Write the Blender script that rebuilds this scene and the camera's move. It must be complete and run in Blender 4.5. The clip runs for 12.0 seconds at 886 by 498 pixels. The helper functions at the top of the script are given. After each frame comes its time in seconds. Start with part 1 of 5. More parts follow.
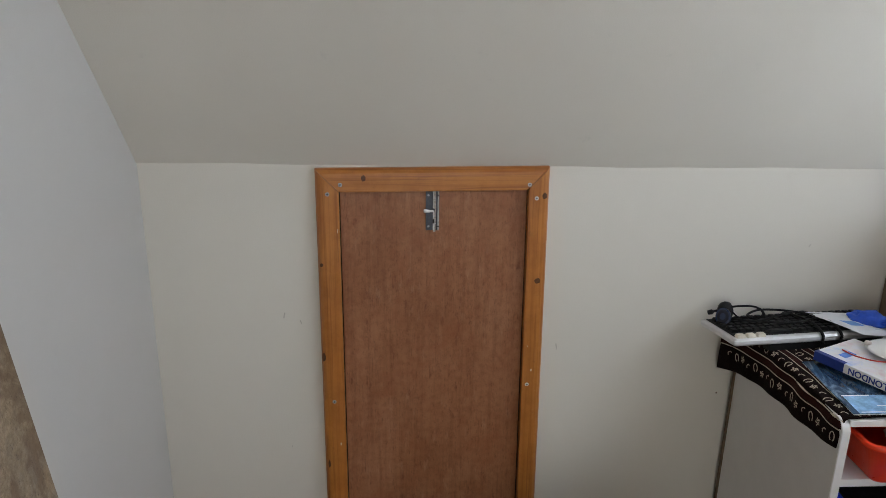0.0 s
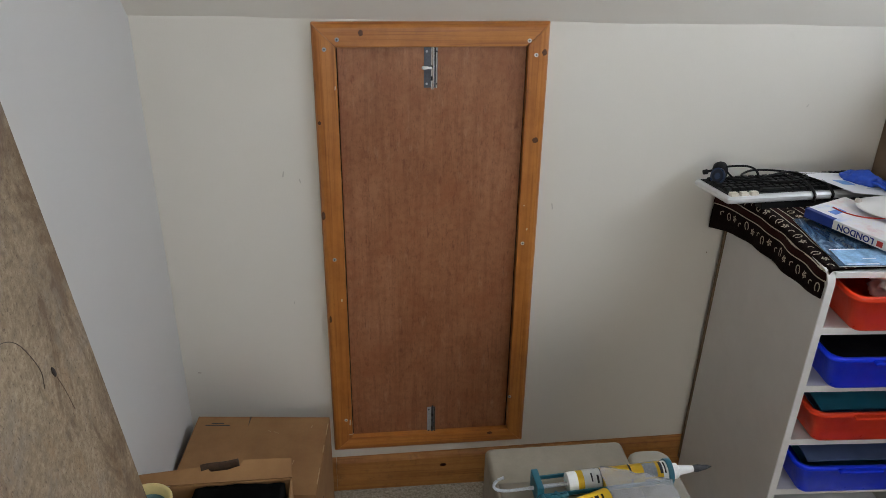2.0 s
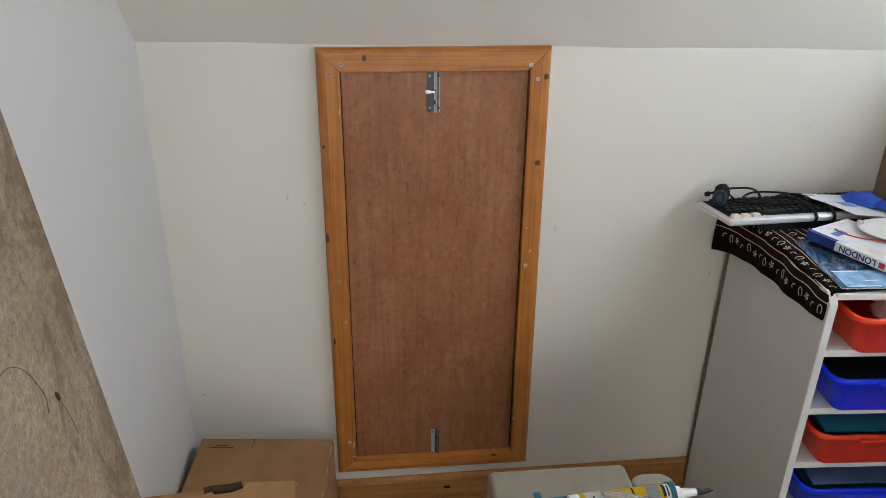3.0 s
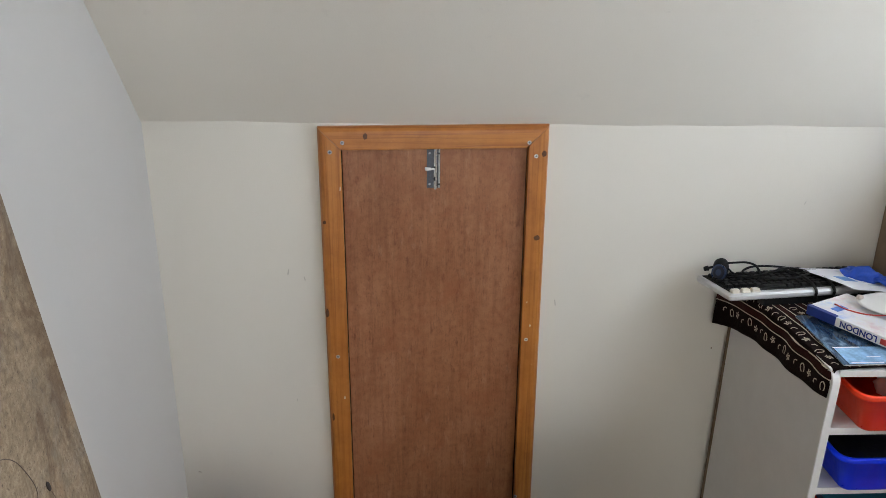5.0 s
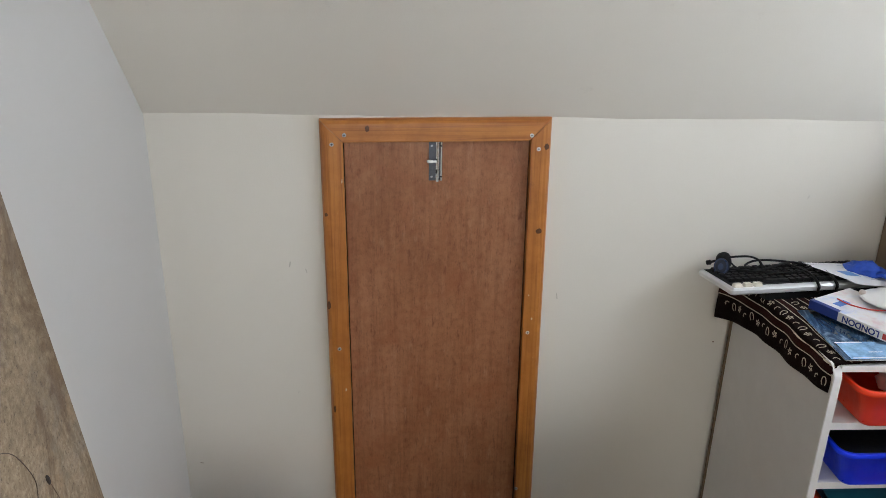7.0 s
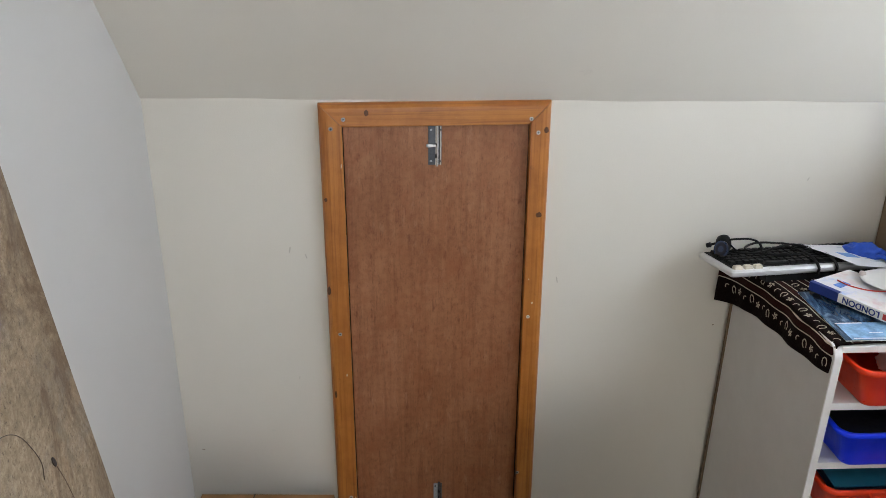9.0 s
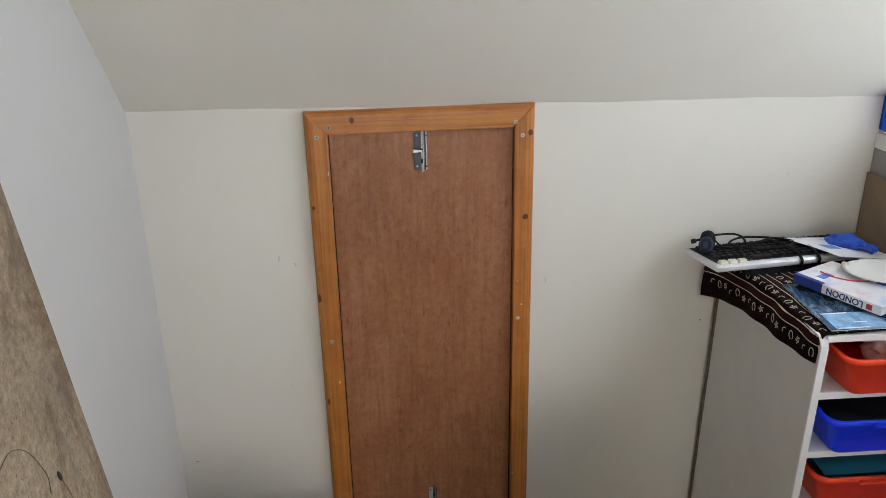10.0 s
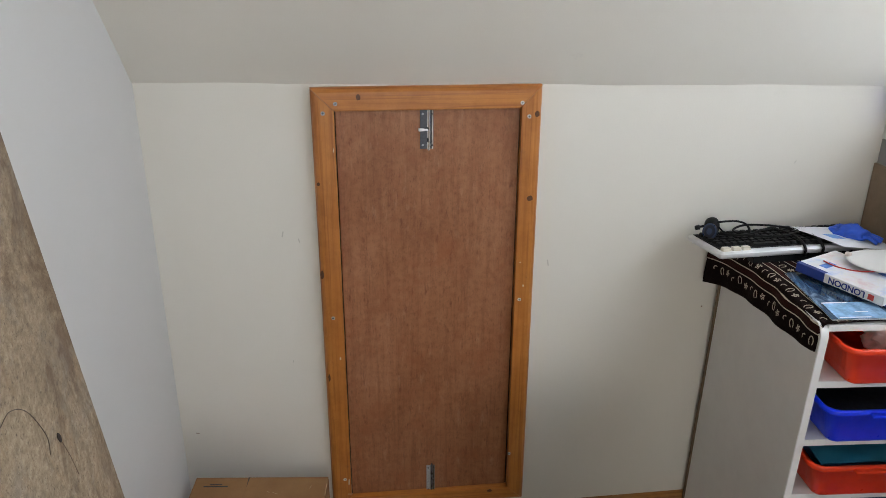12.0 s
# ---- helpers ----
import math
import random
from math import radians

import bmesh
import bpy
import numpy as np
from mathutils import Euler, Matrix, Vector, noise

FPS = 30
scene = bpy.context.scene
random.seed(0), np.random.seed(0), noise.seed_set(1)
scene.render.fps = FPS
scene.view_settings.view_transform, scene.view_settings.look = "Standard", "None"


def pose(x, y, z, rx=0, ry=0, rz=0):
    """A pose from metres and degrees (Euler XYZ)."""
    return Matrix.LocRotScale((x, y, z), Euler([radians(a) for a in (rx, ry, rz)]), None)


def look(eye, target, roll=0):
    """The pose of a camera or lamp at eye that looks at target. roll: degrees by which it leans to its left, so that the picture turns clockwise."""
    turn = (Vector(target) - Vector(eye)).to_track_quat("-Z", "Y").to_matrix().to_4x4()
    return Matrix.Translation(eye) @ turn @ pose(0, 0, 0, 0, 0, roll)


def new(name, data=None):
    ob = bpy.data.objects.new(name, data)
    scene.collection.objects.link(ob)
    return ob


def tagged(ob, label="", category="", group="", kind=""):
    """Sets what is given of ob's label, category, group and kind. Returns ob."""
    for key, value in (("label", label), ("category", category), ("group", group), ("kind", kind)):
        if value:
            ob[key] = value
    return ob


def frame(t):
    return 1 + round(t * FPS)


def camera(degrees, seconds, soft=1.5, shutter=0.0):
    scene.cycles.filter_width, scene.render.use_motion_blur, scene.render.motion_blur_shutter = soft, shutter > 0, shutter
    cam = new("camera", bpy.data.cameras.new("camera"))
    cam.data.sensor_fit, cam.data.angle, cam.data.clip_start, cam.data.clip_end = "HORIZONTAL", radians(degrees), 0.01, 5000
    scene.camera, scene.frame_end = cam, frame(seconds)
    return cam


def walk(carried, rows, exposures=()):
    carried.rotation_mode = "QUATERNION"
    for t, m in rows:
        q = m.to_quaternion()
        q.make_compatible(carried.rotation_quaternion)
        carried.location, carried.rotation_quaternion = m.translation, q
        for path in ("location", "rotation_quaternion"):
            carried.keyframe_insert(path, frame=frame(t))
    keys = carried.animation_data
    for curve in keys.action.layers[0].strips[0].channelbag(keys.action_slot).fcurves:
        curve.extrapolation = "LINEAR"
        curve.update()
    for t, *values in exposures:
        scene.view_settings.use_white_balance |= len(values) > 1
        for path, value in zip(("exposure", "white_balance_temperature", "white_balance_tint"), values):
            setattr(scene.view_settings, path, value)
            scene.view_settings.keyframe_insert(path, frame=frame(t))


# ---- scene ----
cam = camera(58.5, 12.0, soft=0.8)
PATH = [
    (0, (-0.1657, -1.8884, 1.8215), (0.0258, 0.0010, 1.1962), 0.68),
    (0.1, (-0.1658, -1.8887, 1.8207), (0.0243, 0.0013, 1.1957), 0.70),
    (0.2, (-0.1659, -1.8889, 1.8200), (0.0233, -0.0027, 1.1821), 0.72),
    (0.3, (-0.1660, -1.8892, 1.8192), (0.0171, -0.0038, 1.1754), 0.74),
    (0.4, (-0.1661, -1.8894, 1.8185), (0.0178, -0.0110, 1.1531), 0.76),
    (0.5, (-0.1662, -1.8897, 1.8177), (0.0166, -0.0180, 1.1313), 0.78),
    (0.6, (-0.1676, -1.8921, 1.8161), (0.0308, -0.0250, 1.1246), 0.88),
    (0.7, (-0.1690, -1.8946, 1.8144), (0.0460, -0.0292, 1.1256), 0.99),
    (0.8, (-0.1705, -1.8970, 1.8128), (0.0640, -0.0377, 1.1158), 1.09),
    (0.9, (-0.1719, -1.8995, 1.8111), (0.0765, -0.0458, 1.1055), 1.20),
    (1, (-0.1733, -1.9019, 1.8095), (0.0923, -0.0540, 1.0962), 1.30),
    (1.1, (-0.1758, -1.9040, 1.8062), (0.0954, -0.0629, 1.0780), 1.34),
    (1.2, (-0.1782, -1.9062, 1.8029), (0.0928, -0.0697, 1.0628), 1.38),
    (1.3, (-0.1807, -1.9083, 1.7997), (0.0857, -0.0795, 1.0386), 1.43),
    (1.4, (-0.1831, -1.9105, 1.7964), (0.0706, -0.0866, 1.0185), 1.47),
    (1.5, (-0.1856, -1.9126, 1.7931), (0.0511, -0.0910, 1.0033), 1.51),
    (1.6, (-0.1859, -1.9149, 1.7895), (0.0388, -0.0994, 0.9833), 1.42),
    (1.7, (-0.1862, -1.9172, 1.7858), (0.0312, -0.1105, 0.9584), 1.33),
    (1.8, (-0.1866, -1.9196, 1.7822), (0.0275, -0.1229, 0.9315), 1.25),
    (1.9, (-0.1869, -1.9219, 1.7785), (0.0213, -0.1378, 0.8990), 1.16),
    (2, (-0.1872, -1.9242, 1.7749), (0.0195, -0.1500, 0.8734), 1.07),
    (2.1, (-0.1865, -1.9257, 1.7749), (0.0196, -0.1559, 0.8655), 1.04),
    (2.2, (-0.1857, -1.9272, 1.7749), (0.0204, -0.1595, 0.8623), 1.00),
    (2.3, (-0.1850, -1.9286, 1.7748), (0.0190, -0.1548, 0.8747), 0.97),
    (2.4, (-0.1842, -1.9301, 1.7748), (0.0196, -0.1499, 0.8884), 0.93),
    (2.5, (-0.1835, -1.9316, 1.7748), (0.0170, -0.1500, 0.8912), 0.90),
    (2.6, (-0.1830, -1.9316, 1.7768), (0.0153, -0.1520, 0.8875), 0.87),
    (2.7, (-0.1825, -1.9317, 1.7788), (0.0124, -0.1490, 0.8935), 0.84),
    (2.8, (-0.1821, -1.9317, 1.7808), (0.0101, -0.1455, 0.9006), 0.82),
    (2.9, (-0.1816, -1.9318, 1.7828), (0.0102, -0.1393, 0.9140), 0.79),
    (3, (-0.1811, -1.9318, 1.7848), (0.0125, -0.1330, 0.9280), 0.76),
    (3.1, (-0.1809, -1.9316, 1.7880), (0.0151, -0.1282, 0.9445), 0.76),
    (3.2, (-0.1808, -1.9313, 1.7912), (0.0140, -0.1192, 0.9688), 0.76),
    (3.3, (-0.1806, -1.9311, 1.7945), (0.0142, -0.1086, 0.9971), 0.75),
    (3.4, (-0.1805, -1.9308, 1.7977), (0.0145, -0.0975, 1.0268), 0.75),
    (3.5, (-0.1803, -1.9306, 1.8009), (0.0130, -0.0880, 1.0526), 0.75),
    (3.6, (-0.1798, -1.9305, 1.8013), (0.0092, -0.0772, 1.0783), 0.75),
    (3.7, (-0.1794, -1.9303, 1.8018), (0.0080, -0.0699, 1.0964), 0.67),
    (5.3, (-0.1718, -1.9279, 1.8090), (0.0202, -0.0642, 1.1061), 0.62),
    (5.4, (-0.1714, -1.9277, 1.8095), (0.0215, -0.0646, 1.1049), 0.84),
    (5.5, (-0.1709, -1.9276, 1.8099), (0.0237, -0.0660, 1.1012), 0.85),
    (5.6, (-0.1703, -1.9278, 1.8103), (0.0195, -0.0693, 1.0930), 0.81),
    (5.7, (-0.1697, -1.9279, 1.8106), (0.0184, -0.0719, 1.0878), 0.77),
    (5.8, (-0.1690, -1.9281, 1.8110), (0.0161, -0.0732, 1.0852), 0.72),
    (6, (-0.1678, -1.9284, 1.8117), (0.0143, -0.0720, 1.0911), 0.64),
    (6.2, (-0.1686, -1.9278, 1.8120), (0.0131, -0.0692, 1.0975), 0.72),
    (6.4, (-0.1694, -1.9271, 1.8123), (0.0127, -0.0687, 1.0983), 0.80),
    (6.5, (-0.1698, -1.9268, 1.8125), (0.0138, -0.0680, 1.1000), 0.84),
    (6.6, (-0.1696, -1.9264, 1.8123), (0.0096, -0.0660, 1.1021), 0.82),
    (6.8, (-0.1693, -1.9257, 1.8120), (0.0059, -0.0676, 1.0931), 0.79),
    (7, (-0.1689, -1.9249, 1.8116), (0.0133, -0.0690, 1.0871), 0.76),
    (7.1, (-0.1693, -1.9249, 1.8111), (0.0133, -0.0711, 1.0812), 0.74),
    (7.2, (-0.1697, -1.9249, 1.8106), (0.0140, -0.0704, 1.0827), 0.64),
    (8.8, (-0.1765, -1.9249, 1.8023), (0.0010, -0.0862, 1.0325), 0.32),
    (8.9, (-0.1770, -1.9249, 1.8018), (0.0040, -0.0841, 1.0377), 0.40),
    (9, (-0.1774, -1.9249, 1.8013), (0.0123, -0.0800, 1.0492), 0.44),
    (9.1, (-0.1787, -1.9256, 1.8015), (0.0189, -0.0822, 1.0476), 0.30),
    (9.2, (-0.1799, -1.9262, 1.8017), (0.0213, -0.0891, 1.0337), 0.15),
    (9.4, (-0.1824, -1.9275, 1.8021), (0.0296, -0.0952, 1.0251), -0.14),
    (9.5, (-0.1837, -1.9282, 1.8023), (0.0389, -0.0910, 1.0397), -0.28),
    (9.6, (-0.1858, -1.9298, 1.8026), (0.0442, -0.0909, 1.0480), -0.40),
    (9.8, (-0.1901, -1.9331, 1.8032), (0.0515, -0.0954, 1.0521), -0.63),
    (9.9, (-0.1922, -1.9347, 1.8035), (0.0477, -0.0949, 1.0588), -0.74),
    (10, (-0.1943, -1.9363, 1.8038), (0.0392, -0.0940, 1.0647), -0.86),
    (10.1, (-0.1948, -1.9368, 1.8031), (0.0272, -0.0927, 1.0642), -0.71),
    (10.2, (-0.1952, -1.9372, 1.8023), (0.0205, -0.0966, 1.0527), -0.57),
    (10.3, (-0.1957, -1.9377, 1.8016), (0.0189, -0.1055, 1.0307), -0.42),
    (10.4, (-0.1961, -1.9381, 1.8008), (0.0168, -0.1073, 1.0255), -0.28),
    (10.5, (-0.1966, -1.9386, 1.8001), (0.0239, -0.1090, 1.0232), -0.13),
    (10.6, (-0.1957, -1.9392, 1.7994), (0.0243, -0.1133, 1.0132), -0.08),
    (10.8, (-0.1938, -1.9403, 1.7980), (0.0222, -0.1225, 0.9915), 0.03),
    (11, (-0.1920, -1.9415, 1.7966), (0.0203, -0.1190, 0.9986), 0.14),
    (11.2, (-0.1915, -1.9420, 1.7964), (0.0215, -0.1196, 0.9991), 0.30),
    (11.4, (-0.1910, -1.9425, 1.7961), (0.0179, -0.1167, 1.0064), 0.47),
    (11.5, (-0.1908, -1.9428, 1.7960), (0.0197, -0.1160, 1.0092), 0.55),
    (11.6, (-0.1907, -1.9428, 1.7960), (0.0193, -0.1155, 1.0099), 0.54),
    (11.8, (-0.1905, -1.9429, 1.7960), (0.0238, -0.1155, 1.0103), 0.52),
    (12, (-0.1903, -1.9430, 1.7960), (0.0287, -0.1130, 1.0168), 0.50),
]
walk(cam, [(t, look(eye, target, roll)) for t, eye, target, roll in PATH],
     [(0, -0.53), (1.0, -0.48), (2.0, -0.36), (2.7, -0.10), (3.5, -0.08), (6.5, -0.11), (9.0, -0.06), (12.0, -0.06)])

# ---------------------------------------------------------------- light
world = bpy.data.worlds.new("sky")
scene.world = world
world.use_nodes = True
wn = world.node_tree.nodes
sky = wn.new("ShaderNodeTexSky")
sky.sky_type = "NISHITA"
sky.sun_disc = False
sky.sun_elevation, sky.sun_rotation = radians(40), radians(250)
world.node_tree.links.new(sky.outputs[0], wn["Background"].inputs[0])
wn["Background"].inputs[1].default_value = 0.15


def area_lamp(name, m, sx, sy, power, color):
    data = bpy.data.lights.new(name, "AREA")
    data.shape, data.size, data.size_y, data.energy, data.color = "RECTANGLE", sx, sy, power, color
    ob = new(name, data)
    ob.matrix_world = m
    return ob


# daylight that comes in by the gable window, and an added fill lamp behind the camera
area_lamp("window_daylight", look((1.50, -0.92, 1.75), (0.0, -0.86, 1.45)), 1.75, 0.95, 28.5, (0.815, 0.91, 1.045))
area_lamp("rear_fill_lamp", look((0.1, -3.36, 1.30), (0.15, -0.6, 0.80)), 1.2, 0.8, 12.0, (0.985, 0.965, 0.93))


# ---------------------------------------------------------------- materials


def material(name):
    m = bpy.data.materials.new(name)
    m.use_nodes = True
    return m, m.node_tree, m.node_tree.nodes["Principled BSDF"]


def node(nt, kind, **inputs):
    n = nt.nodes.new(kind)
    for k, v in inputs.items():
        n.inputs[k.replace("_", " ")].default_value = v
    return n


def coords(nt, scale=(1, 1, 1), source="Object", turn=(0, 0, 0)):
    tc = nt.nodes.new("ShaderNodeTexCoord")
    mp = nt.nodes.new("ShaderNodeMapping")
    mp.inputs["Scale"].default_value = scale
    mp.inputs["Rotation"].default_value = turn
    nt.links.new(tc.outputs[source], mp.inputs["Vector"])
    return mp.outputs[0]


def ramp(nt, fac, stops):
    r = nt.nodes.new("ShaderNodeValToRGB")
    el = r.color_ramp.elements
    while len(el) < len(stops):
        el.new(0.5)
    for e, (p, c) in zip(el, stops):
        e.position, e.color = p, (*c, 1) if len(c) == 3 else c
    nt.links.new(fac, r.inputs[0])
    return r.outputs[0]


def noise_tex(nt, vec, scale, detail=4, rough=0.6, distort=0.0):
    n = node(nt, "ShaderNodeTexNoise", Scale=scale, Detail=detail, Roughness=rough, Distortion=distort)
    nt.links.new(vec, n.inputs["Vector"])
    return n.outputs[0]


def mix(nt, fac, a, b, blend="MIX"):
    n = nt.nodes.new("ShaderNodeMix")
    n.data_type, n.blend_type = "RGBA", blend
    for sock, v in ((n.inputs[0], fac), (n.inputs[6], a), (n.inputs[7], b)):
        if isinstance(v, (int, float)):
            sock.default_value = v
        elif isinstance(v, tuple):
            sock.default_value = (*v, 1)
        else:
            nt.links.new(v, sock)
    return n.outputs[2]


def bump(nt, bs, height, strength, distance):
    b = node(nt, "ShaderNodeBump", Strength=strength, Distance=distance)
    nt.links.new(height, b.inputs["Height"])
    nt.links.new(b.outputs[0], bs.inputs["Normal"])


def paint(name, base, dirt, rough=0.7, dirt_from=0.63, grain=420, relief=0.25):
    """Emulsion on plaster: roller grain, faint unevenness, a few grubby marks."""
    m, nt, bs = material(name)
    v = coords(nt)
    broad = ramp(nt, noise_tex(nt, v, 1.7, 5), [(0.3, tuple(c * 0.96 for c in base)), (0.7, base)])
    marks = ramp(nt, noise_tex(nt, v, 9, 8, 0.75), [(dirt_from, (0, 0, 0)), (dirt_from + 0.22, (0.4, 0.4, 0.4))])
    nt.links.new(mix(nt, marks, broad, dirt), bs.inputs["Base Color"])
    bs.inputs["Roughness"].default_value = rough
    bs.inputs["Specular IOR Level"].default_value = 0.3
    bump(nt, bs, noise_tex(nt, v, grain, 3), relief, 0.002)
    return m


def plain(name, base, rough=0.5, metal=0.0, var=0.08, scale=30, relief=0.1, coat=0.0):
    """One colour with slight unevenness and wear."""
    m, nt, bs = material(name)
    v = coords(nt)
    lo = tuple(max(0.0, c * (1 - var)) for c in base)
    hi = tuple(min(1.0, c * (1 + var)) for c in base)
    nt.links.new(ramp(nt, noise_tex(nt, v, scale, 6, 0.65), [(0.3, lo), (0.7, hi)]), bs.inputs["Base Color"])
    r = ramp(nt, noise_tex(nt, v, scale * 2.3, 4), [(0.3, (rough * 0.85,) * 3), (0.7, (min(1, rough * 1.15),) * 3)])
    nt.links.new(r, bs.inputs["Roughness"])
    bs.inputs["Metallic"].default_value = metal
    bs.inputs["Coat Weight"].default_value = coat
    if relief:
        bump(nt, bs, noise_tex(nt, v, scale * 8, 3), relief, 0.001)
    return m


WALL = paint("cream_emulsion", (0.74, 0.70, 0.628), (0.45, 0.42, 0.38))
# side and gable white, darkened to offset too strong window light
WHITE_WALL = paint("greyed_white_emulsion", (0.535, 0.515, 0.488), (0.42, 0.41, 0.40), dirt_from=0.62)


def plywood(name):
    """Stained plywood face: fine upright pores, short dark flecks, cloudy stain and rubbed patches."""
    m, nt, bs = material(name)
    v = coords(nt)
    up = coords(nt, (1, 1, 0.045))
    short = coords(nt, (1, 1, 0.22))
    cloud = ramp(nt, noise_tex(nt, coords(nt, (1, 1, 0.6)), 4.2, 6, 0.62, 0.5), [(0.30, (0.262, 0.097, 0.038)), (0.52, (0.328, 0.135, 0.059)), (0.72, (0.380, 0.171, 0.084))])
    grain = ramp(nt, noise_tex(nt, up, 95, 5, 0.65), [(0.30, (0.80, 0.77, 0.74)), (0.52, (1.0, 1.0, 1.0)), (0.75, (1.10, 1.11, 1.13))])
    col = mix(nt, 1.0, cloud, grain, "MULTIPLY")
    pores = ramp(nt, noise_tex(nt, short, 300, 3, 0.7), [(0.57, (0, 0, 0)), (0.70, (0.6, 0.6, 0.6))])
    col = mix(nt, pores, col, (0.165, 0.055, 0.024))
    fleck = ramp(nt, noise_tex(nt, short, 84, 5, 0.75), [(0.57, (0, 0, 0)), (0.70, (0.75, 0.75, 0.75))])
    col = mix(nt, fleck, col, (0.160, 0.052, 0.022))
    speck = ramp(nt, noise_tex(nt, v, 55, 7, 0.82), [(0.36, (0.80, 0.74, 0.70)), (0.56, (1.04, 1.04, 1.05))])
    col = mix(nt, 1.0, col, speck, "MULTIPLY")
    pale = ramp(nt, noise_tex(nt, short, 60, 5, 0.75), [(0.58, (0, 0, 0)), (0.76, (0.5, 0.5, 0.5))])
    col = mix(nt, pale, col, (0.50, 0.28, 0.17))
    red = ramp(nt, noise_tex(nt, v, 9, 5, 0.7), [(0.50, (0, 0, 0)), (0.70, (0.6, 0.6, 0.6))])
    col = mix(nt, red, col, (0.27, 0.082, 0.030))
    nt.links.new(col, bs.inputs["Base Color"])
    nt.links.new(ramp(nt, noise_tex(nt, v, 14, 4), [(0.3, (0.36,) * 3), (0.7, (0.52,) * 3)]), bs.inputs["Roughness"])
    bs.inputs["Coat Weight"].default_value = 0.06
    bump(nt, bs, noise_tex(nt, up, 420, 3, 0.7), 0.15, 0.0008)
    return m


PLY = plywood("red_brown_plywood")


def pine(name, tint, rough, dirt):
    """Varnished softwood: long growth lines along x, finer streaks, dents and dark handling marks."""
    m, nt, bs = material(name)
    v = coords(nt)
    along = coords(nt, (0.035, 1, 1))
    fine_v = coords(nt, (0.015, 1, 1))
    col = ramp(nt, noise_tex(nt, along, 34, 4, 0.55, 1.4), [(0.28, (0.335, 0.112, 0.018)), (0.45, (0.45, 0.178, 0.034)), (0.62, (0.50, 0.212, 0.044)), (0.74, (0.40, 0.148, 0.026))])
    lines = ramp(nt, noise_tex(nt, fine_v, 170, 3, 0.6, 0.5), [(0.54, (0, 0, 0)), (0.68, (0.6, 0.6, 0.6))])
    col = mix(nt, lines, col, (0.25, 0.075, 0.012))
    blot = ramp(nt, noise_tex(nt, v, 16, 6, 0.7), [(0.34, (0.84, 0.78, 0.72)), (0.55, (1.0, 1.0, 1.0)), (0.75, (1.06, 1.07, 1.08))])
    col = mix(nt, 1.0, col, blot, "MULTIPLY")
    grime = ramp(nt, noise_tex(nt, v, 38, 7, 0.75), [(dirt, (0, 0, 0)), (dirt + 0.16, (0.6, 0.6, 0.6))])
    col = mix(nt, grime, col, (0.16, 0.060, 0.018))
    chips = ramp(nt, noise_tex(nt, v, 150, 3, 0.6), [(0.72, (0, 0, 0)), (0.76, (0.5, 0.5, 0.5))])
    col = mix(nt, chips, col, (0.56, 0.36, 0.17))
    info = nt.nodes.new("ShaderNodeObjectInfo")
    piece = ramp(nt, info.outputs["Random"], [(0.0, tuple(c * 0.93 for c in tint)), (1.0, tuple(c * 1.05 for c in tint))])
    nt.links.new(mix(nt, 1.0, col, piece, "MULTIPLY"), bs.inputs["Base Color"])
    bs.inputs["Roughness"].default_value = rough
    bs.inputs["Coat Weight"].default_value = 0.2
    bs.inputs["Coat Roughness"].default_value = 0.35
    bump(nt, bs, noise_tex(nt, along, 90, 4, 0.6), 0.2, 0.0012)
    return m


PINE = pine("varnished_pine", (1.03, 0.935, 0.88), 0.40, 0.60)
SKIRT = pine("pine_skirting", (0.82, 0.88, 1.05), 0.48, 0.54)
CHROME = plain("polished_chrome", (0.92, 0.92, 0.92), 0.13, 0.85, 0.04, 200, 0.0)
GOUGE = plain("dark_gouge", (0.075, 0.050, 0.034), 0.8, 0, 0.3, 300)
KNOT = plain("pine_knot", (0.10, 0.035, 0.012), 0.5, 0, 0.4, 300)
STEEL = plain("bright_steel", (0.66, 0.66, 0.66), 0.45, 0.35, 0.15, 120)
DULL_STEEL = plain("dull_zinc", (0.36, 0.38, 0.41), 0.5, 0.0, 0.25, 200)
# dark tone includes the shadow on the upper bolt's backplate
PLATE_STEEL = plain("dark_steel_plate", (0.09, 0.10, 0.12), 0.4, 0.5, 0.2, 200)
BLACK_HOLE = plain("dark_slot", (0.01, 0.01, 0.01), 0.6)
LAMINATE = plain("grey_white_laminate", (0.60, 0.585, 0.56), 0.45, 0, 0.03, 14, 0.04)
EDGING = plain("white_edging", (0.82, 0.81, 0.80), 0.35, 0, 0.03, 20, 0.03)
HARDBOARD = plain("brown_hardboard", (0.16, 0.10, 0.055), 0.7, 0, 0.2, 60)
RED = plain("red_plastic", (0.84, 0.055, 0.014), 0.32, 0, 0.06, 25, 0.03)
BLUE = plain("blue_plastic", (0.006, 0.045, 0.92), 0.32, 0, 0.06, 25, 0.03)
BLACK_PLASTIC = plain("black_plastic", (0.0045, 0.0045, 0.005), 0.6, 0, 0.2, 60)
SILVER_PLASTIC = plain("silver_plastic", (0.62, 0.62, 0.63), 0.32, 0.3, 0.05, 40)
KEY_CREAM = plain("cream_keycap", (0.66, 0.61, 0.52), 0.5, 0, 0.06, 80)
PAPER = plain("white_paper", (0.80, 0.81, 0.84), 0.7, 0, 0.03, 12, 0.05)
INK_BLUE = plain("printed_blue", (0.10, 0.22, 0.60), 0.6, 0, 0.2, 40)
NITRILE = plain("blue_rubber_glove", (0.02, 0.09, 0.55), 0.45, 0, 0.15, 50)
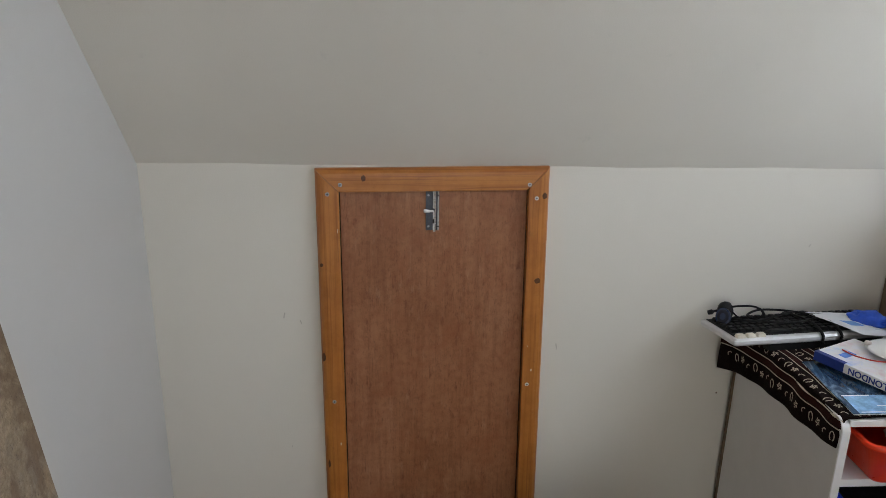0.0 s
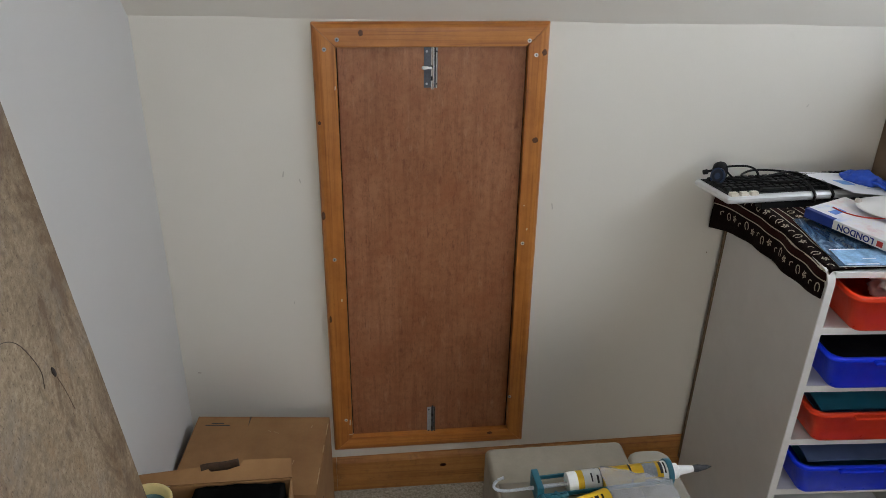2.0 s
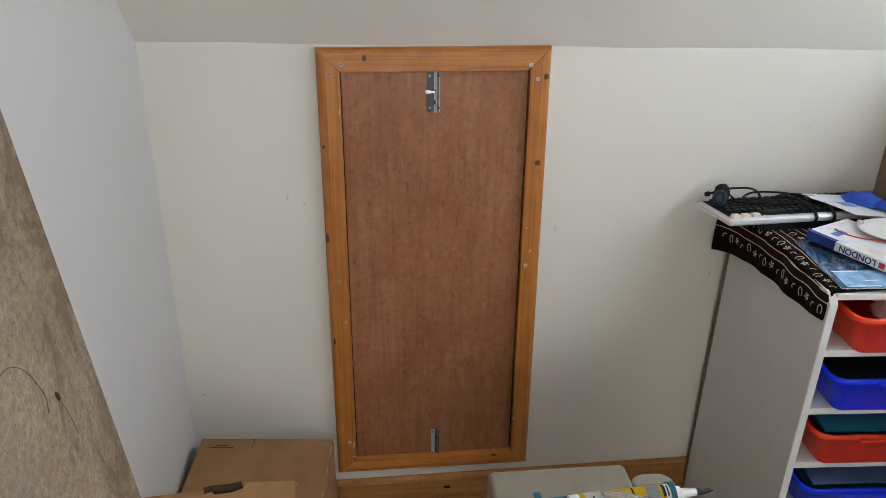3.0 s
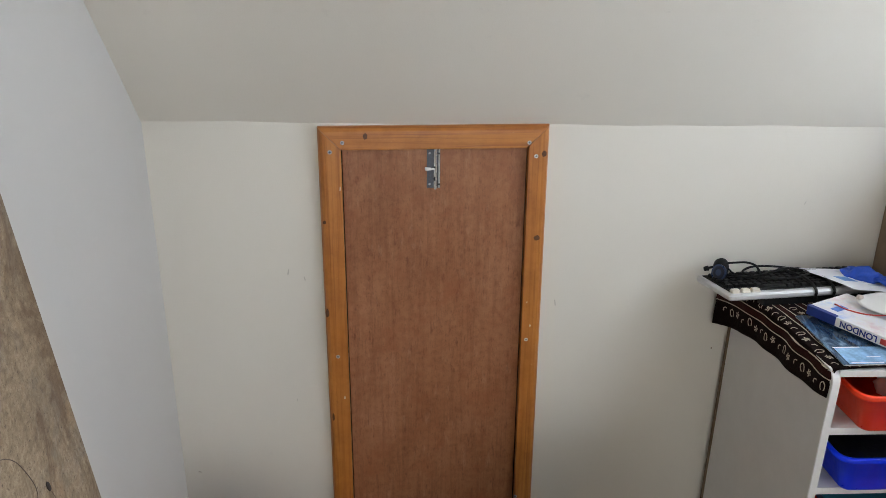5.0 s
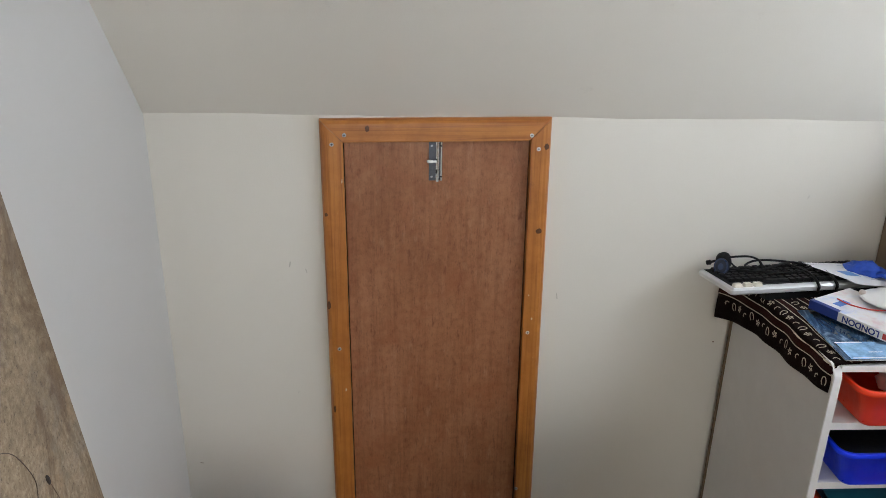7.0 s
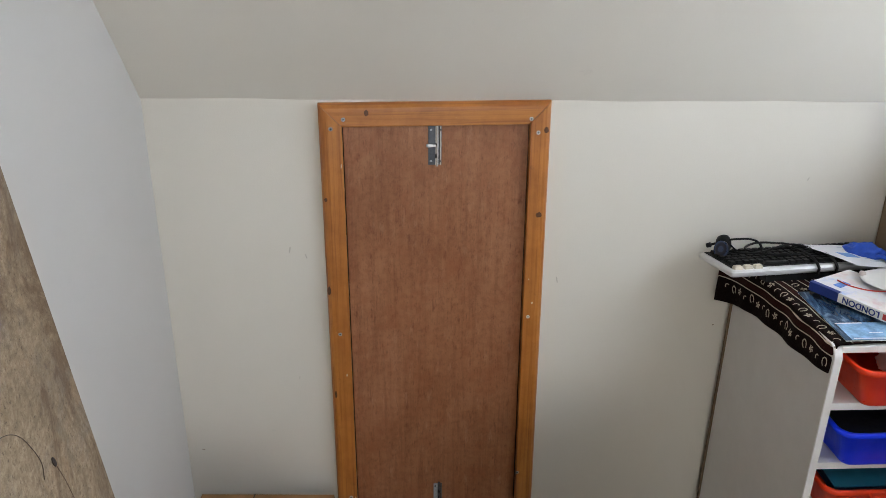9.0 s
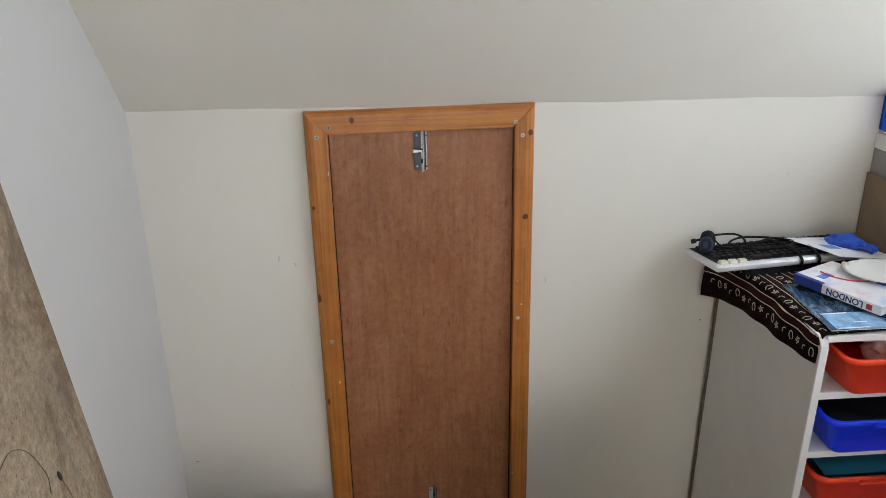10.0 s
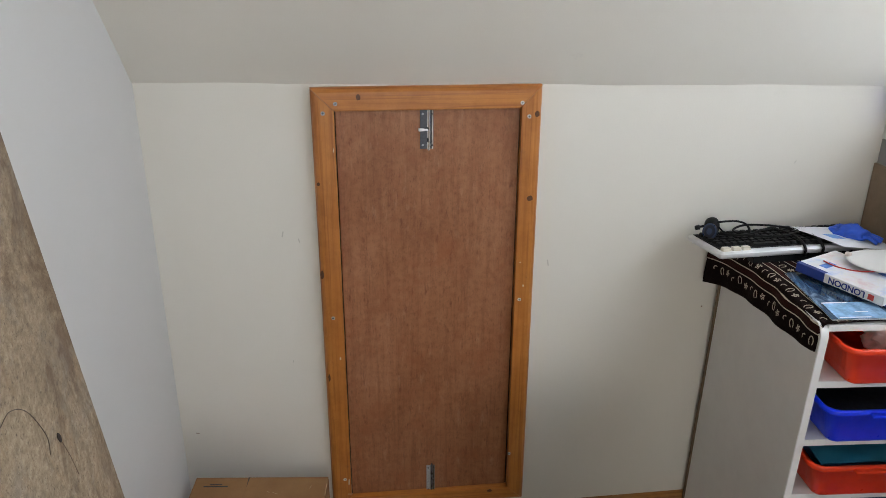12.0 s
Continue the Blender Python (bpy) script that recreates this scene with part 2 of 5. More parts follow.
WHITE_BAG = plain("white_polythene", (0.80, 0.79, 0.77), 0.38, 0, 0.04, 18)
TEAL = plain("teal_plastic", (0.009, 0.10, 0.14), 0.38, 0, 0.12, 40)
YELLOW = plain("yellow_print", (0.78, 0.50, 0.015), 0.4, 0, 0.06, 30)
WHITE_PLASTIC = plain("white_plastic", (0.78, 0.78, 0.76), 0.35, 0, 0.04, 30)
# creams darkened: the shade on the stool is put into their colour
CREAM_CLOTH = plain("shaded_cream_upholstery", (0.245, 0.212, 0.160), 0.85, 0, 0.1, 20, 0.5)
CREAM_LIGHT = plain("shaded_cream_cloth", (0.28, 0.255, 0.205), 0.85, 0, 0.08, 20, 0.4)
FOLDER_TEAL = plain("teal_card", (0.02, 0.16, 0.26), 0.5, 0, 0.1, 15)
FOLDER_NAVY = plain("slate_blue_card", (0.09, 0.13, 0.27), 0.5, 0, 0.12, 15)


def thin_cotton(name, colour):
    """Thin cloth that lets daylight through."""
    m, nt, bs = material(name)
    v = coords(nt)
    col = ramp(nt, noise_tex(nt, v, 60, 4), [(0.3, tuple(c * 0.85 for c in colour)), (0.7, colour)])
    nt.links.new(col, bs.inputs["Base Color"])
    bs.inputs["Roughness"].default_value = 0.9
    tl = nt.nodes.new("ShaderNodeBsdfTranslucent")
    nt.links.new(col, tl.inputs[0])
    ms_ = nt.nodes.new("ShaderNodeMixShader")
    ms_.inputs[0].default_value = 0.55
    nt.links.new(bs.outputs[0], ms_.inputs[1])
    nt.links.new(tl.outputs[0], ms_.inputs[2])
    nt.links.new(ms_.outputs[0], nt.nodes["Material Output"].inputs[0])
    return m


CURTAIN = thin_cotton("blue_cotton", (0.09, 0.27, 0.86))
UPVC = plain("white_window_plastic", (0.82, 0.82, 0.82), 0.3, 0, 0.02, 20, 0.02)
SILL_PAINT = plain("white_gloss_sill", (0.78, 0.77, 0.74), 0.3, 0, 0.04, 20, 0.03)
TUB_CREAM = plain("yellowed_tub", (0.70, 0.58, 0.26), 0.5, 0, 0.1, 40)
TUB_BLUE = plain("blue_grey_paste", (0.12, 0.25, 0.33), 0.6, 0, 0.2, 60)
CLOTH_DARK = plain("dark_brown_textile", (0.0085, 0.0040, 0.0036), 0.9, 0, 0.35, 120, 0.6)
CLOTH_BAND = plain("maroon_textile", (0.026, 0.0075, 0.0065), 0.9, 0, 0.3, 150, 0.6)
CLOTH_CREAM = plain("cream_print", (0.46, 0.40, 0.31), 0.9, 0, 0.15, 120, 0.4)
TEXT_BLACK = plain("black_print", (0.02, 0.02, 0.025), 0.6)
NAVY = plain("navy_print", (0.012, 0.035, 0.22), 0.45, 0, 0.1, 40)
BLACK_PLASTIC.node_tree.nodes["Principled BSDF"].inputs["Specular IOR Level"].default_value = 0.25
for cloth_mat in (CLOTH_DARK, CLOTH_BAND, CLOTH_CREAM):
    cloth_mat.node_tree.nodes["Principled BSDF"].inputs["Specular IOR Level"].default_value = 0.08
RED_PRINT = plain("red_print", (0.55, 0.05, 0.04), 0.5, 0, 0.1, 40)


def cardboard():
    m, nt, bs = material("brown_cardboard")
    v = coords(nt)
    fl = coords(nt, (1, 0.02, 1))
    col = ramp(nt, noise_tex(nt, v, 7, 6, 0.65), [(0.3, (0.235, 0.115, 0.042)), (0.7, (0.35, 0.185, 0.072))])
    col = mix(nt, ramp(nt, noise_tex(nt, fl, 220, 2), [(0.5, (0, 0, 0)), (0.75, (0.25, 0.25, 0.25))]), col, (0.25, 0.15, 0.07))
    nt.links.new(col, bs.inputs["Base Color"])
    bs.inputs["Roughness"].default_value = 0.8
    bump(nt, bs, noise_tex(nt, fl, 220, 2), 0.15, 0.001)
    return m


def chipboard():
    """Old particle board: pressed chips, dark specks, grey weathering and brown water stains along its edge."""
    m, nt, bs = material("weathered_chipboard")
    v = coords(nt)
    tall = coords(nt, (1, 1, 0.38))
    col = ramp(nt, noise_tex(nt, v, 95, 7, 0.75), [(0.30, (0.145, 0.101, 0.063)), (0.48, (0.245, 0.180, 0.115)), (0.66, (0.345, 0.265, 0.178))])
    broad = ramp(nt, noise_tex(nt, v, 4.5, 6, 0.68), [(0.32, (0.74, 0.72, 0.70)), (0.55, (1.0, 1.0, 1.0)), (0.74, (1.12, 1.13, 1.14))])
    col = mix(nt, 1.0, col, broad, "MULTIPLY")
    grey = ramp(nt, noise_tex(nt, v, 11, 7, 0.75, 0.4), [(0.50, (0, 0, 0)), (0.68, (0.6, 0.6, 0.6))])
    col = mix(nt, grey, col, (0.170, 0.150, 0.132))
    warm = ramp(nt, noise_tex(nt, tall, 15, 6, 0.75), [(0.52, (0, 0, 0)), (0.70, (0.65, 0.65, 0.65))])
    col = mix(nt, warm, col, (0.250, 0.142, 0.062))
    chips = ramp(nt, noise_tex(nt, coords(nt, (1, 1, 0.5)), 240, 5, 0.8), [(0.55, (0, 0, 0)), (0.66, (0.85, 0.85, 0.85))])
    col = mix(nt, chips, col, (0.085, 0.055, 0.034))
    specks = ramp(nt, noise_tex(nt, coords(nt, (1, 0.8, 0.6)), 270, 4, 0.65), [(0.615, (0, 0, 0)), (0.69, (0.7, 0.7, 0.7))])
    col = mix(nt, specks, col, (0.050, 0.030, 0.020))
    pale = ramp(nt, noise_tex(nt, v, 170, 4, 0.7), [(0.64, (0, 0, 0)), (0.74, (0.5, 0.5, 0.5))])
    col = mix(nt, pale, col, (0.46, 0.38, 0.28))
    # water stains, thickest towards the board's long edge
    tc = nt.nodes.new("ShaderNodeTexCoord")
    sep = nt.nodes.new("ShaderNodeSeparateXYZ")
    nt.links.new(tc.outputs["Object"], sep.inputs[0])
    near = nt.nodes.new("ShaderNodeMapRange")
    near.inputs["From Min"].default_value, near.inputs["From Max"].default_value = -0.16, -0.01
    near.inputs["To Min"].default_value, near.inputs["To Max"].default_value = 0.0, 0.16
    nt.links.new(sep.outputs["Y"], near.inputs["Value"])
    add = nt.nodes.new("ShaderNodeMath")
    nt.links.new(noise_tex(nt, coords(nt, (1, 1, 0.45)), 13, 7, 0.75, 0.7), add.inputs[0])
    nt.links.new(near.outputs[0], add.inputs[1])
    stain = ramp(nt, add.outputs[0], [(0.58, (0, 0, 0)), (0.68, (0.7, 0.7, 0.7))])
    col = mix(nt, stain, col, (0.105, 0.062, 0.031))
    nt.links.new(col, bs.inputs["Base Color"])
    bs.inputs["Roughness"].default_value = 0.78
    bs.inputs["Specular IOR Level"].default_value = 0.3
    bump(nt, bs, noise_tex(nt, v, 190, 4, 0.75), 0.35, 0.001)
    return m


def carpet_mat():
    m, nt, bs = material("beige_carpet")
    v = coords(nt)
    col = ramp(nt, noise_tex(nt, v, 180, 3, 0.8), [(0.35, (0.20, 0.17, 0.13)), (0.5, (0.36, 0.32, 0.25)), (0.66, (0.52, 0.47, 0.39))])
    nt.links.new(col, bs.inputs["Base Color"])
    bs.inputs["Roughness"].default_value = 0.95
    bump(nt, bs, noise_tex(nt, v, 260, 3), 0.8, 0.004)
    return m


def map_print():
    """Pale street-map print of a book cover."""
    m, nt, bs = material("map_print")
    v = coords(nt)
    vor = node(nt, "ShaderNodeTexVoronoi", Scale=46.0)
    vor.feature = "DISTANCE_TO_EDGE"
    nt.links.new(v, vor.inputs["Vector"])
    base = ramp(nt, noise_tex(nt, v, 14, 4), [(0.32, (0.42, 0.52, 0.80)), (0.48, (0.78, 0.78, 0.83)), (0.56, (0.80, 0.78, 0.80)), (0.7, (0.74, 0.58, 0.58))])
    col = mix(nt, ramp(nt, vor.outputs["Distance"], [(0.02, (0.6, 0.6, 0.6)), (0.07, (0, 0, 0))]), base, (0.80, 0.79, 0.72))
    nt.links.new(col, bs.inputs["Base Color"])
    bs.inputs["Roughness"].default_value = 0.3
    return m


def glossy_cover():
    """Glossy dark-blue cover; its pale streaks are window reflections painted into the colour."""
    m, nt, bs = material("glossy_blue_cover")
    v = coords(nt, (1, 0.3, 1))
    col = ramp(nt, noise_tex(nt, v, 26, 6, 0.65, 0.8), [(0.36, (0.006, 0.012, 0.028)), (0.50, (0.03, 0.065, 0.12)), (0.60, (0.14, 0.24, 0.36)), (0.70, (0.45, 0.56, 0.66))])
    nt.links.new(col, bs.inputs["Base Color"])
    bs.inputs["Roughness"].default_value = 0.15
    return m


CARD = cardboard()
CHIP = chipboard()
CARPET = carpet_mat()
MAP = map_print()
GLOSS = glossy_cover()

gm, gnt, gbs = material("clear_glass")
gbs.inputs["Transmission Weight"].default_value, gbs.inputs["Roughness"].default_value, gbs.inputs["IOR"].default_value = 1.0, 0.0, 1.45
GLASS = gm
pm, pnt, pbs = material("milky_polythene")
pbs.inputs["Base Color"].default_value = (0.34, 0.34, 0.34, 1)
pbs.inputs["Roughness"].default_value = 0.3
tr = pnt.nodes.new("ShaderNodeBsdfTransparent")
ms = pnt.nodes.new("ShaderNodeMixShader")
ms.inputs[0].default_value = 0.44
pnt.links.new(tr.outputs[0], ms.inputs[1])
pnt.links.new(pbs.outputs[0], ms.inputs[2])
pnt.links.new(ms.outputs[0], pnt.nodes["Material Output"].inputs[0])
bump(pnt, pbs, noise_tex(pnt, coords(pnt), 40, 4), 0.3, 0.006)
POLY = pm

# ---------------------------------------------------------------- mesh helpers


def part(name, bm, mat, parent=None, label="", m=None, smooth=False):
    """Links a bmesh as one mesh object under a thing."""
    me = bpy.data.meshes.new(name)
    bmesh.ops.recalc_face_normals(bm, faces=bm.faces)
    if smooth:
        for f in bm.faces:
            f.smooth = True
    bm.to_mesh(me)
    bm.free()
    me.materials.append(mat)
    ob = new(name, me)
    if parent is not None:
        ob.parent = parent
    if m is not None:
        ob.matrix_basis = m
    if label:
        ob["label"] = label
    return ob


def empty(name, m, label, category, group="", kind=""):
    ob = new(name)
    ob.matrix_basis = m
    ob.empty_display_size = 0.05
    return tagged(ob, label, category, group, kind)


def add_box(bm, x0, x1, y0, y1, z0, z1, bevel=0.0, seg=2):
    vs = [bm.verts.new((x, y, z)) for z in (z0, z1) for y in (y0, y1) for x in (x0, x1)]
    fs = [bm.faces.new([vs[i] for i in q]) for q in ((0, 2, 3, 1), (4, 5, 7, 6), (0, 1, 5, 4), (2, 6, 7, 3), (0, 4, 6, 2), (1, 3, 7, 5))]
    if bevel:
        es = {e for f in fs for e in f.edges}
        bmesh.ops.bevel(bm, geom=list(es), offset=bevel, segments=seg, affect="EDGES", profile=0.6)
    return bm


def boxm(x0, x1, y0, y1, z0, z1, bevel=0.0, seg=2):
    return add_box(bmesh.new(), x0, x1, y0, y1, z0, z1, bevel, seg)


def prism(poly, axis, a, b, bevel=0.0):
    """A polygon in the plane across an axis, drawn out from a to b along it."""
    bm = bmesh.new()
    put = {"x": lambda p, t: (t, p[0], p[1]), "y": lambda p, t: (p[0], t, p[1]), "z": lambda p, t: (p[0], p[1], t)}[axis]
    lo = [bm.verts.new(put(p, a)) for p in poly]
    hi = [bm.verts.new(put(p, b)) for p in poly]
    n = len(poly)
    bm.faces.new(lo), bm.faces.new(hi[::-1])
    for i in range(n):
        bm.faces.new((lo[i], lo[(i + 1) % n], hi[(i + 1) % n], hi[i]))
    if bevel:
        bmesh.ops.bevel(bm, geom=bm.edges[:], offset=bevel, segments=2, affect="EDGES", profile=0.6)
    return bm


def loft(bm, rings, cap=(True, True), closed=True):
    rows = [[bm.verts.new(p) for p in r] for r in rings]
    n = len(rows[0])
    for a, b in zip(rows, rows[1:]):
        for i in range(n if closed else n - 1):
            bm.faces.new((a[i], a[(i + 1) % n], b[(i + 1) % n], b[i]))
    if cap[0]:
        bm.faces.new(rows[0][::-1])
    if cap[1]:
        bm.faces.new(rows[-1])
    return bm


def round_rect(hx, hy, r, z, seg=5, cx=0.0, cy=0.0):
    pts = []
    for sx, sy, a0 in ((1, 1, 0), (-1, 1, 90), (-1, -1, 180), (1, -1, 270)):
        for i in range(seg + 1):
            a = radians(a0 + 90 * i / seg)
            pts.append((cx + sx * (hx - r) + r * math.cos(a), cy + sy * (hy - r) + r * math.sin(a), z))
    return pts


def turned(profile, n=24, bm=None, m=None):
    """A round thing from (radius, height) pairs."""
    bm = bm or bmesh.new()
    rings = [[(r * math.cos(2 * math.pi * i / n), r * math.sin(2 * math.pi * i / n), z) for i in range(n)] for r, z in profile]
    if m is not None:
        rings = [[tuple(m @ Vector(p)) for p in r] for r in rings]
    return loft(bm, rings)


def tube(points, radius, n=8, bm=None, flat=1.0):
    """A rod or cord along points."""
    bm = bm or bmesh.new()
    pts = [Vector(p) for p in points]
    rings = []
    for i, p in enumerate(pts):
        d = (pts[min(i + 1, len(pts) - 1)] - pts[max(i - 1, 0)]).normalized()
        up = Vector((0, 0, 1)) if abs(d.z) < 0.9 else Vector((1, 0, 0))
        s = d.cross(up).normalized()
        u = s.cross(d)
        rings.append([tuple(p + radius * (math.cos(2 * math.pi * k / n) * s + flat * math.sin(2 * math.pi * k / n) * u)) for k in range(n)])
    return loft(bm, rings)


def smooth_line(points, steps=8):
    """Catmull-Rom curve through points."""
    p = [Vector(q) for q in points]
    p = [2 * p[0] - p[1]] + p + [2 * p[-1] - p[-2]]
    out = []
    for i in range(1, len(p) - 2):
        for k in range(steps):
            t = k / steps
            out.append(0.5 * (2 * p[i] + (p[i + 1] - p[i - 1]) * t + (2 * p[i - 1] - 5 * p[i] + 4 * p[i + 1] - p[i + 2]) * t * t
                              + (3 * p[i] - p[i - 1] - 3 * p[i + 1] + p[i + 2]) * t ** 3))
    out.append(p[-2])
    return out


def sheet(fn, nu, nv, thick):
    """A thin solid sheet from a function of two numbers from 0 to 1."""
    bm = bmesh.new()
    top = [[bm.verts.new(fn(i / nu, j / nv)) for j in range(nv + 1)] for i in range(nu + 1)]
    for i in range(nu):
        for j in range(nv):
            bm.faces.new((top[i][j], top[i + 1][j], top[i + 1][j + 1], top[i][j + 1]))
    bm.normal_update()
    bmesh.ops.solidify(bm, geom=bm.faces[:], thickness=thick)
    return bm


def lettering(text, size, mat, parent, m, name="lettering"):
    cu = bpy.data.curves.new("letters", "FONT")
    cu.body, cu.size, cu.extrude, cu.align_x, cu.align_y = text, size, 0.0002, "CENTER", "CENTER"
    cu.offset = size * 0.022
    tmp = bpy.data.objects.new("letters", cu)
    scene.collection.objects.link(tmp)
    me = bpy.data.meshes.new_from_object(tmp.evaluated_get(bpy.context.evaluated_depsgraph_get()))
    bpy.data.objects.remove(tmp)
    me.materials.clear()
    me.materials.append(mat)
    ob = new(name, me)
    ob.parent, ob.matrix_basis = parent, m
    return ob


# ---------------------------------------------------------------- the room
LEFT, RIGHT, BACK, TOP = -0.70, 1.245, -3.3, 2.40
FZ = -0.036  # the carpet
ZL, ZR = 1.424, 1.389  # the knee wall's top edge, sloped to fit the camera's view


def knee_top(x):
    return ZL + (ZR - ZL) * (x - LEFT) / (RIGHT - LEFT)


tagged(part("floor", boxm(LEFT - 0.15, RIGHT + 0.15, BACK - 0.15, 0.15, FZ - 0.10, FZ), CARPET), "speckled beige fitted carpet over the whole floor", "carpet", kind="structure")

# knee wall with the hatch opening through it
OPEN_X, OPEN_Z0, OPEN_Z1 = 0.255, 0.155, 1.375
bm = bmesh.new()
for poly in ([(LEFT - 0.12, FZ), (-OPEN_X, FZ), (-OPEN_X, knee_top(-OPEN_X) + 0.03), (LEFT - 0.12, knee_top(LEFT) + 0.03)],
             [(OPEN_X, FZ), (RIGHT + 0.12, FZ), (RIGHT + 0.12, knee_top(RIGHT) + 0.03), (OPEN_X, knee_top(OPEN_X) + 0.03)],
             [(-OPEN_X, FZ), (OPEN_X, FZ), (OPEN_X, OPEN_Z0), (-OPEN_X, OPEN_Z0)],
             [(-OPEN_X, OPEN_Z1), (OPEN_X, OPEN_Z1), (OPEN_X, knee_top(OPEN_X) + 0.03), (-OPEN_X, knee_top(-OPEN_X) + 0.03)]):
    b2 = prism(poly, "y", 0.0, 0.10)
    me = bpy.data.meshes.new("piece")
    b2.to_mesh(me)
    b2.free()
    bm.from_mesh(me)
    bpy.data.meshes.remove(me)
tagged(part("wall_north", bm, WALL), "low cream-painted plaster knee wall with faint scuffs", "wall", kind="structure")

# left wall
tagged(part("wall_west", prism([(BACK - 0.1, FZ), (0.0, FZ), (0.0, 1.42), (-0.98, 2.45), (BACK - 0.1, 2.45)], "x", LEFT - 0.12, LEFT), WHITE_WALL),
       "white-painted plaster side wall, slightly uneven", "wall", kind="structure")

# ceiling: the slope over the knee wall and the flat part
bm = bmesh.new()
x0, x1 = LEFT - 0.12, RIGHT + 0.12
run = TOP - ZL
nseg = 40
rows = []
for i in range(nseg + 1):
    x = x0 + (x1 - x0) * i / nseg
    z = knee_top(min(max(x, LEFT), RIGHT)) + 0.0012 * math.sin(x * 9) + 0.0008 * math.sin(x * 23)
    rows.append([(x, 0.03, z - 0.03), (x, 0.0, z), (x, -0.02, z + 0.0195), (x, -(TOP - z), TOP), (x, BACK - 0.1, TOP),
                 (x, BACK - 0.1, TOP + 0.12), (x, -(TOP - z) + 0.02, TOP + 0.12), (x, 0.12, z + 0.06)])
loft(bm, rows)
tagged(part("ceiling", bm, WALL), "cream-painted sloping attic ceiling meeting the knee wall", "ceiling", kind="structure")

# opening and window added out of view to hold the fill lamp
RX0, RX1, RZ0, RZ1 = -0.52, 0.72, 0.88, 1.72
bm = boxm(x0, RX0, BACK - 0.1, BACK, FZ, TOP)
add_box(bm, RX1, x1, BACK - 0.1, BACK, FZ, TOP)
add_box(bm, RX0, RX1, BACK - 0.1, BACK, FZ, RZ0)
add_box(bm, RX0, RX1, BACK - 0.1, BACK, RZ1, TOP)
tagged(part("wall_south", bm, WALL), "plain cream-painted plaster wall out of view, with the added rear window", "wall", kind="structure")
rear = empty("added_rear_window", Matrix(), "unseen white plastic window added around the rear fill lamp", "window", kind="structure")
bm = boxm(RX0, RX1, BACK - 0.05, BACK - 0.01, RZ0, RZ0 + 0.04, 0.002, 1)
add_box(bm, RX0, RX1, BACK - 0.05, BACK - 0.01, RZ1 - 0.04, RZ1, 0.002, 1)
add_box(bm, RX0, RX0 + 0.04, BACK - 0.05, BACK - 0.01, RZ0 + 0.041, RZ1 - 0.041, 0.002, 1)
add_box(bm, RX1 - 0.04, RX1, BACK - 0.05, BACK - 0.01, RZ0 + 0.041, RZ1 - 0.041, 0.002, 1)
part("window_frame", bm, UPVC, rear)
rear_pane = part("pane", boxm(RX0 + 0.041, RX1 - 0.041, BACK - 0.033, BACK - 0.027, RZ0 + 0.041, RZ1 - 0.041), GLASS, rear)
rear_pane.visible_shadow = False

# gable wall with the window opening, which follows the slope of the roof
WZ0, WZ1, WY0, WY1 = 1.29, 2.06, -0.02, -2.95
GX0, GX1 = RIGHT, RIGHT + 0.12
bm = bmesh.new()
for poly in ([(BACK - 0.1, FZ), (0.0, FZ), (0.0, WZ0), (BACK - 0.1, WZ0)],
             [(WY0, WZ0), (0.0, WZ0), (0.0, 1.40), (WY0, 1.42)],
             [(BACK - 0.1, WZ0), (WY1, WZ0), (WY1, 2.45), (BACK - 0.1, 2.45)],
             [(WY1, WZ1), (-0.70, WZ1), (-1.04, 2.45), (WY1, 2.45)],
             [(-0.70, WZ1), (WY0, 1.385), (WY0, 1.42), (-1.04, 2.45)]):
    b2 = prism(poly, "x", GX0, GX1)
    me = bpy.data.meshes.new("piece")
    b2.to_mesh(me)
    b2.free()
    bm.from_mesh(me)
    bpy.data.meshes.remove(me)
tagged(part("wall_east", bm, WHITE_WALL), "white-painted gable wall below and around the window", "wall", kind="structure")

win = empty("window_1", Matrix(), "white plastic window under the roof slope, bright daylight outside", "window", kind="structure")
poly = [(WY0, WZ0), (WY0, 1.385), (-0.70, WZ1), (WY1, WZ1), (WY1, WZ0)]
inner = [(WY0 - 0.035, WZ0 + 0.035), (WY0 - 0.035, 1.37), (-0.71, WZ1 - 0.045), (WY1 + 0.045, WZ1 - 0.045), (WY1 + 0.045, WZ0 + 0.035)]
bm = bmesh.new()
ring = []
for x in (GX0 + 0.05, GX0 + 0.10):
    ring.append([bm.verts.new((x, *p)) for p in poly])
    ring.append([bm.verts.new((x, *p)) for p in inner])
for i in range(5):
    j = (i + 1) % 5
    for a, b in ((0, 1), (1, 3), (3, 2), (2, 0)):
        bm.faces.new((ring[a][i], ring[a][j], ring[b][j], ring[b][i]))
part("window_frame", bm, UPVC, win)
part("mullion", boxm(GX0 + 0.055, GX0 + 0.095, -1.50, -1.45, WZ0 + 0.03, WZ1 - 0.03), UPVC, win)
pane = part("pane", prism(inner, "x", GX0 + 0.072, GX0 + 0.078), GLASS, win)
pane.visible_shadow = False
part("window_sill", boxm(RIGHT - 0.006, GX1 - 0.02, WY1 - 0.03, 0.0, 1.246, 1.288, 0.005), SILL_PAINT, win, "white gloss-painted sill board")
# grey strip laid over the white wall for its backlit shade
part("backlit_strip", boxm(RIGHT - 0.004, RIGHT + 0.002, WY1 - 0.03, 0.0, 1.10, 1.245, 0.001, 1), plain("backlit_wall_grey", (0.25, 0.235, 0.23), 0.6, 0, 0.08, 10), win, "grey strip for the backlit wall under the sill")

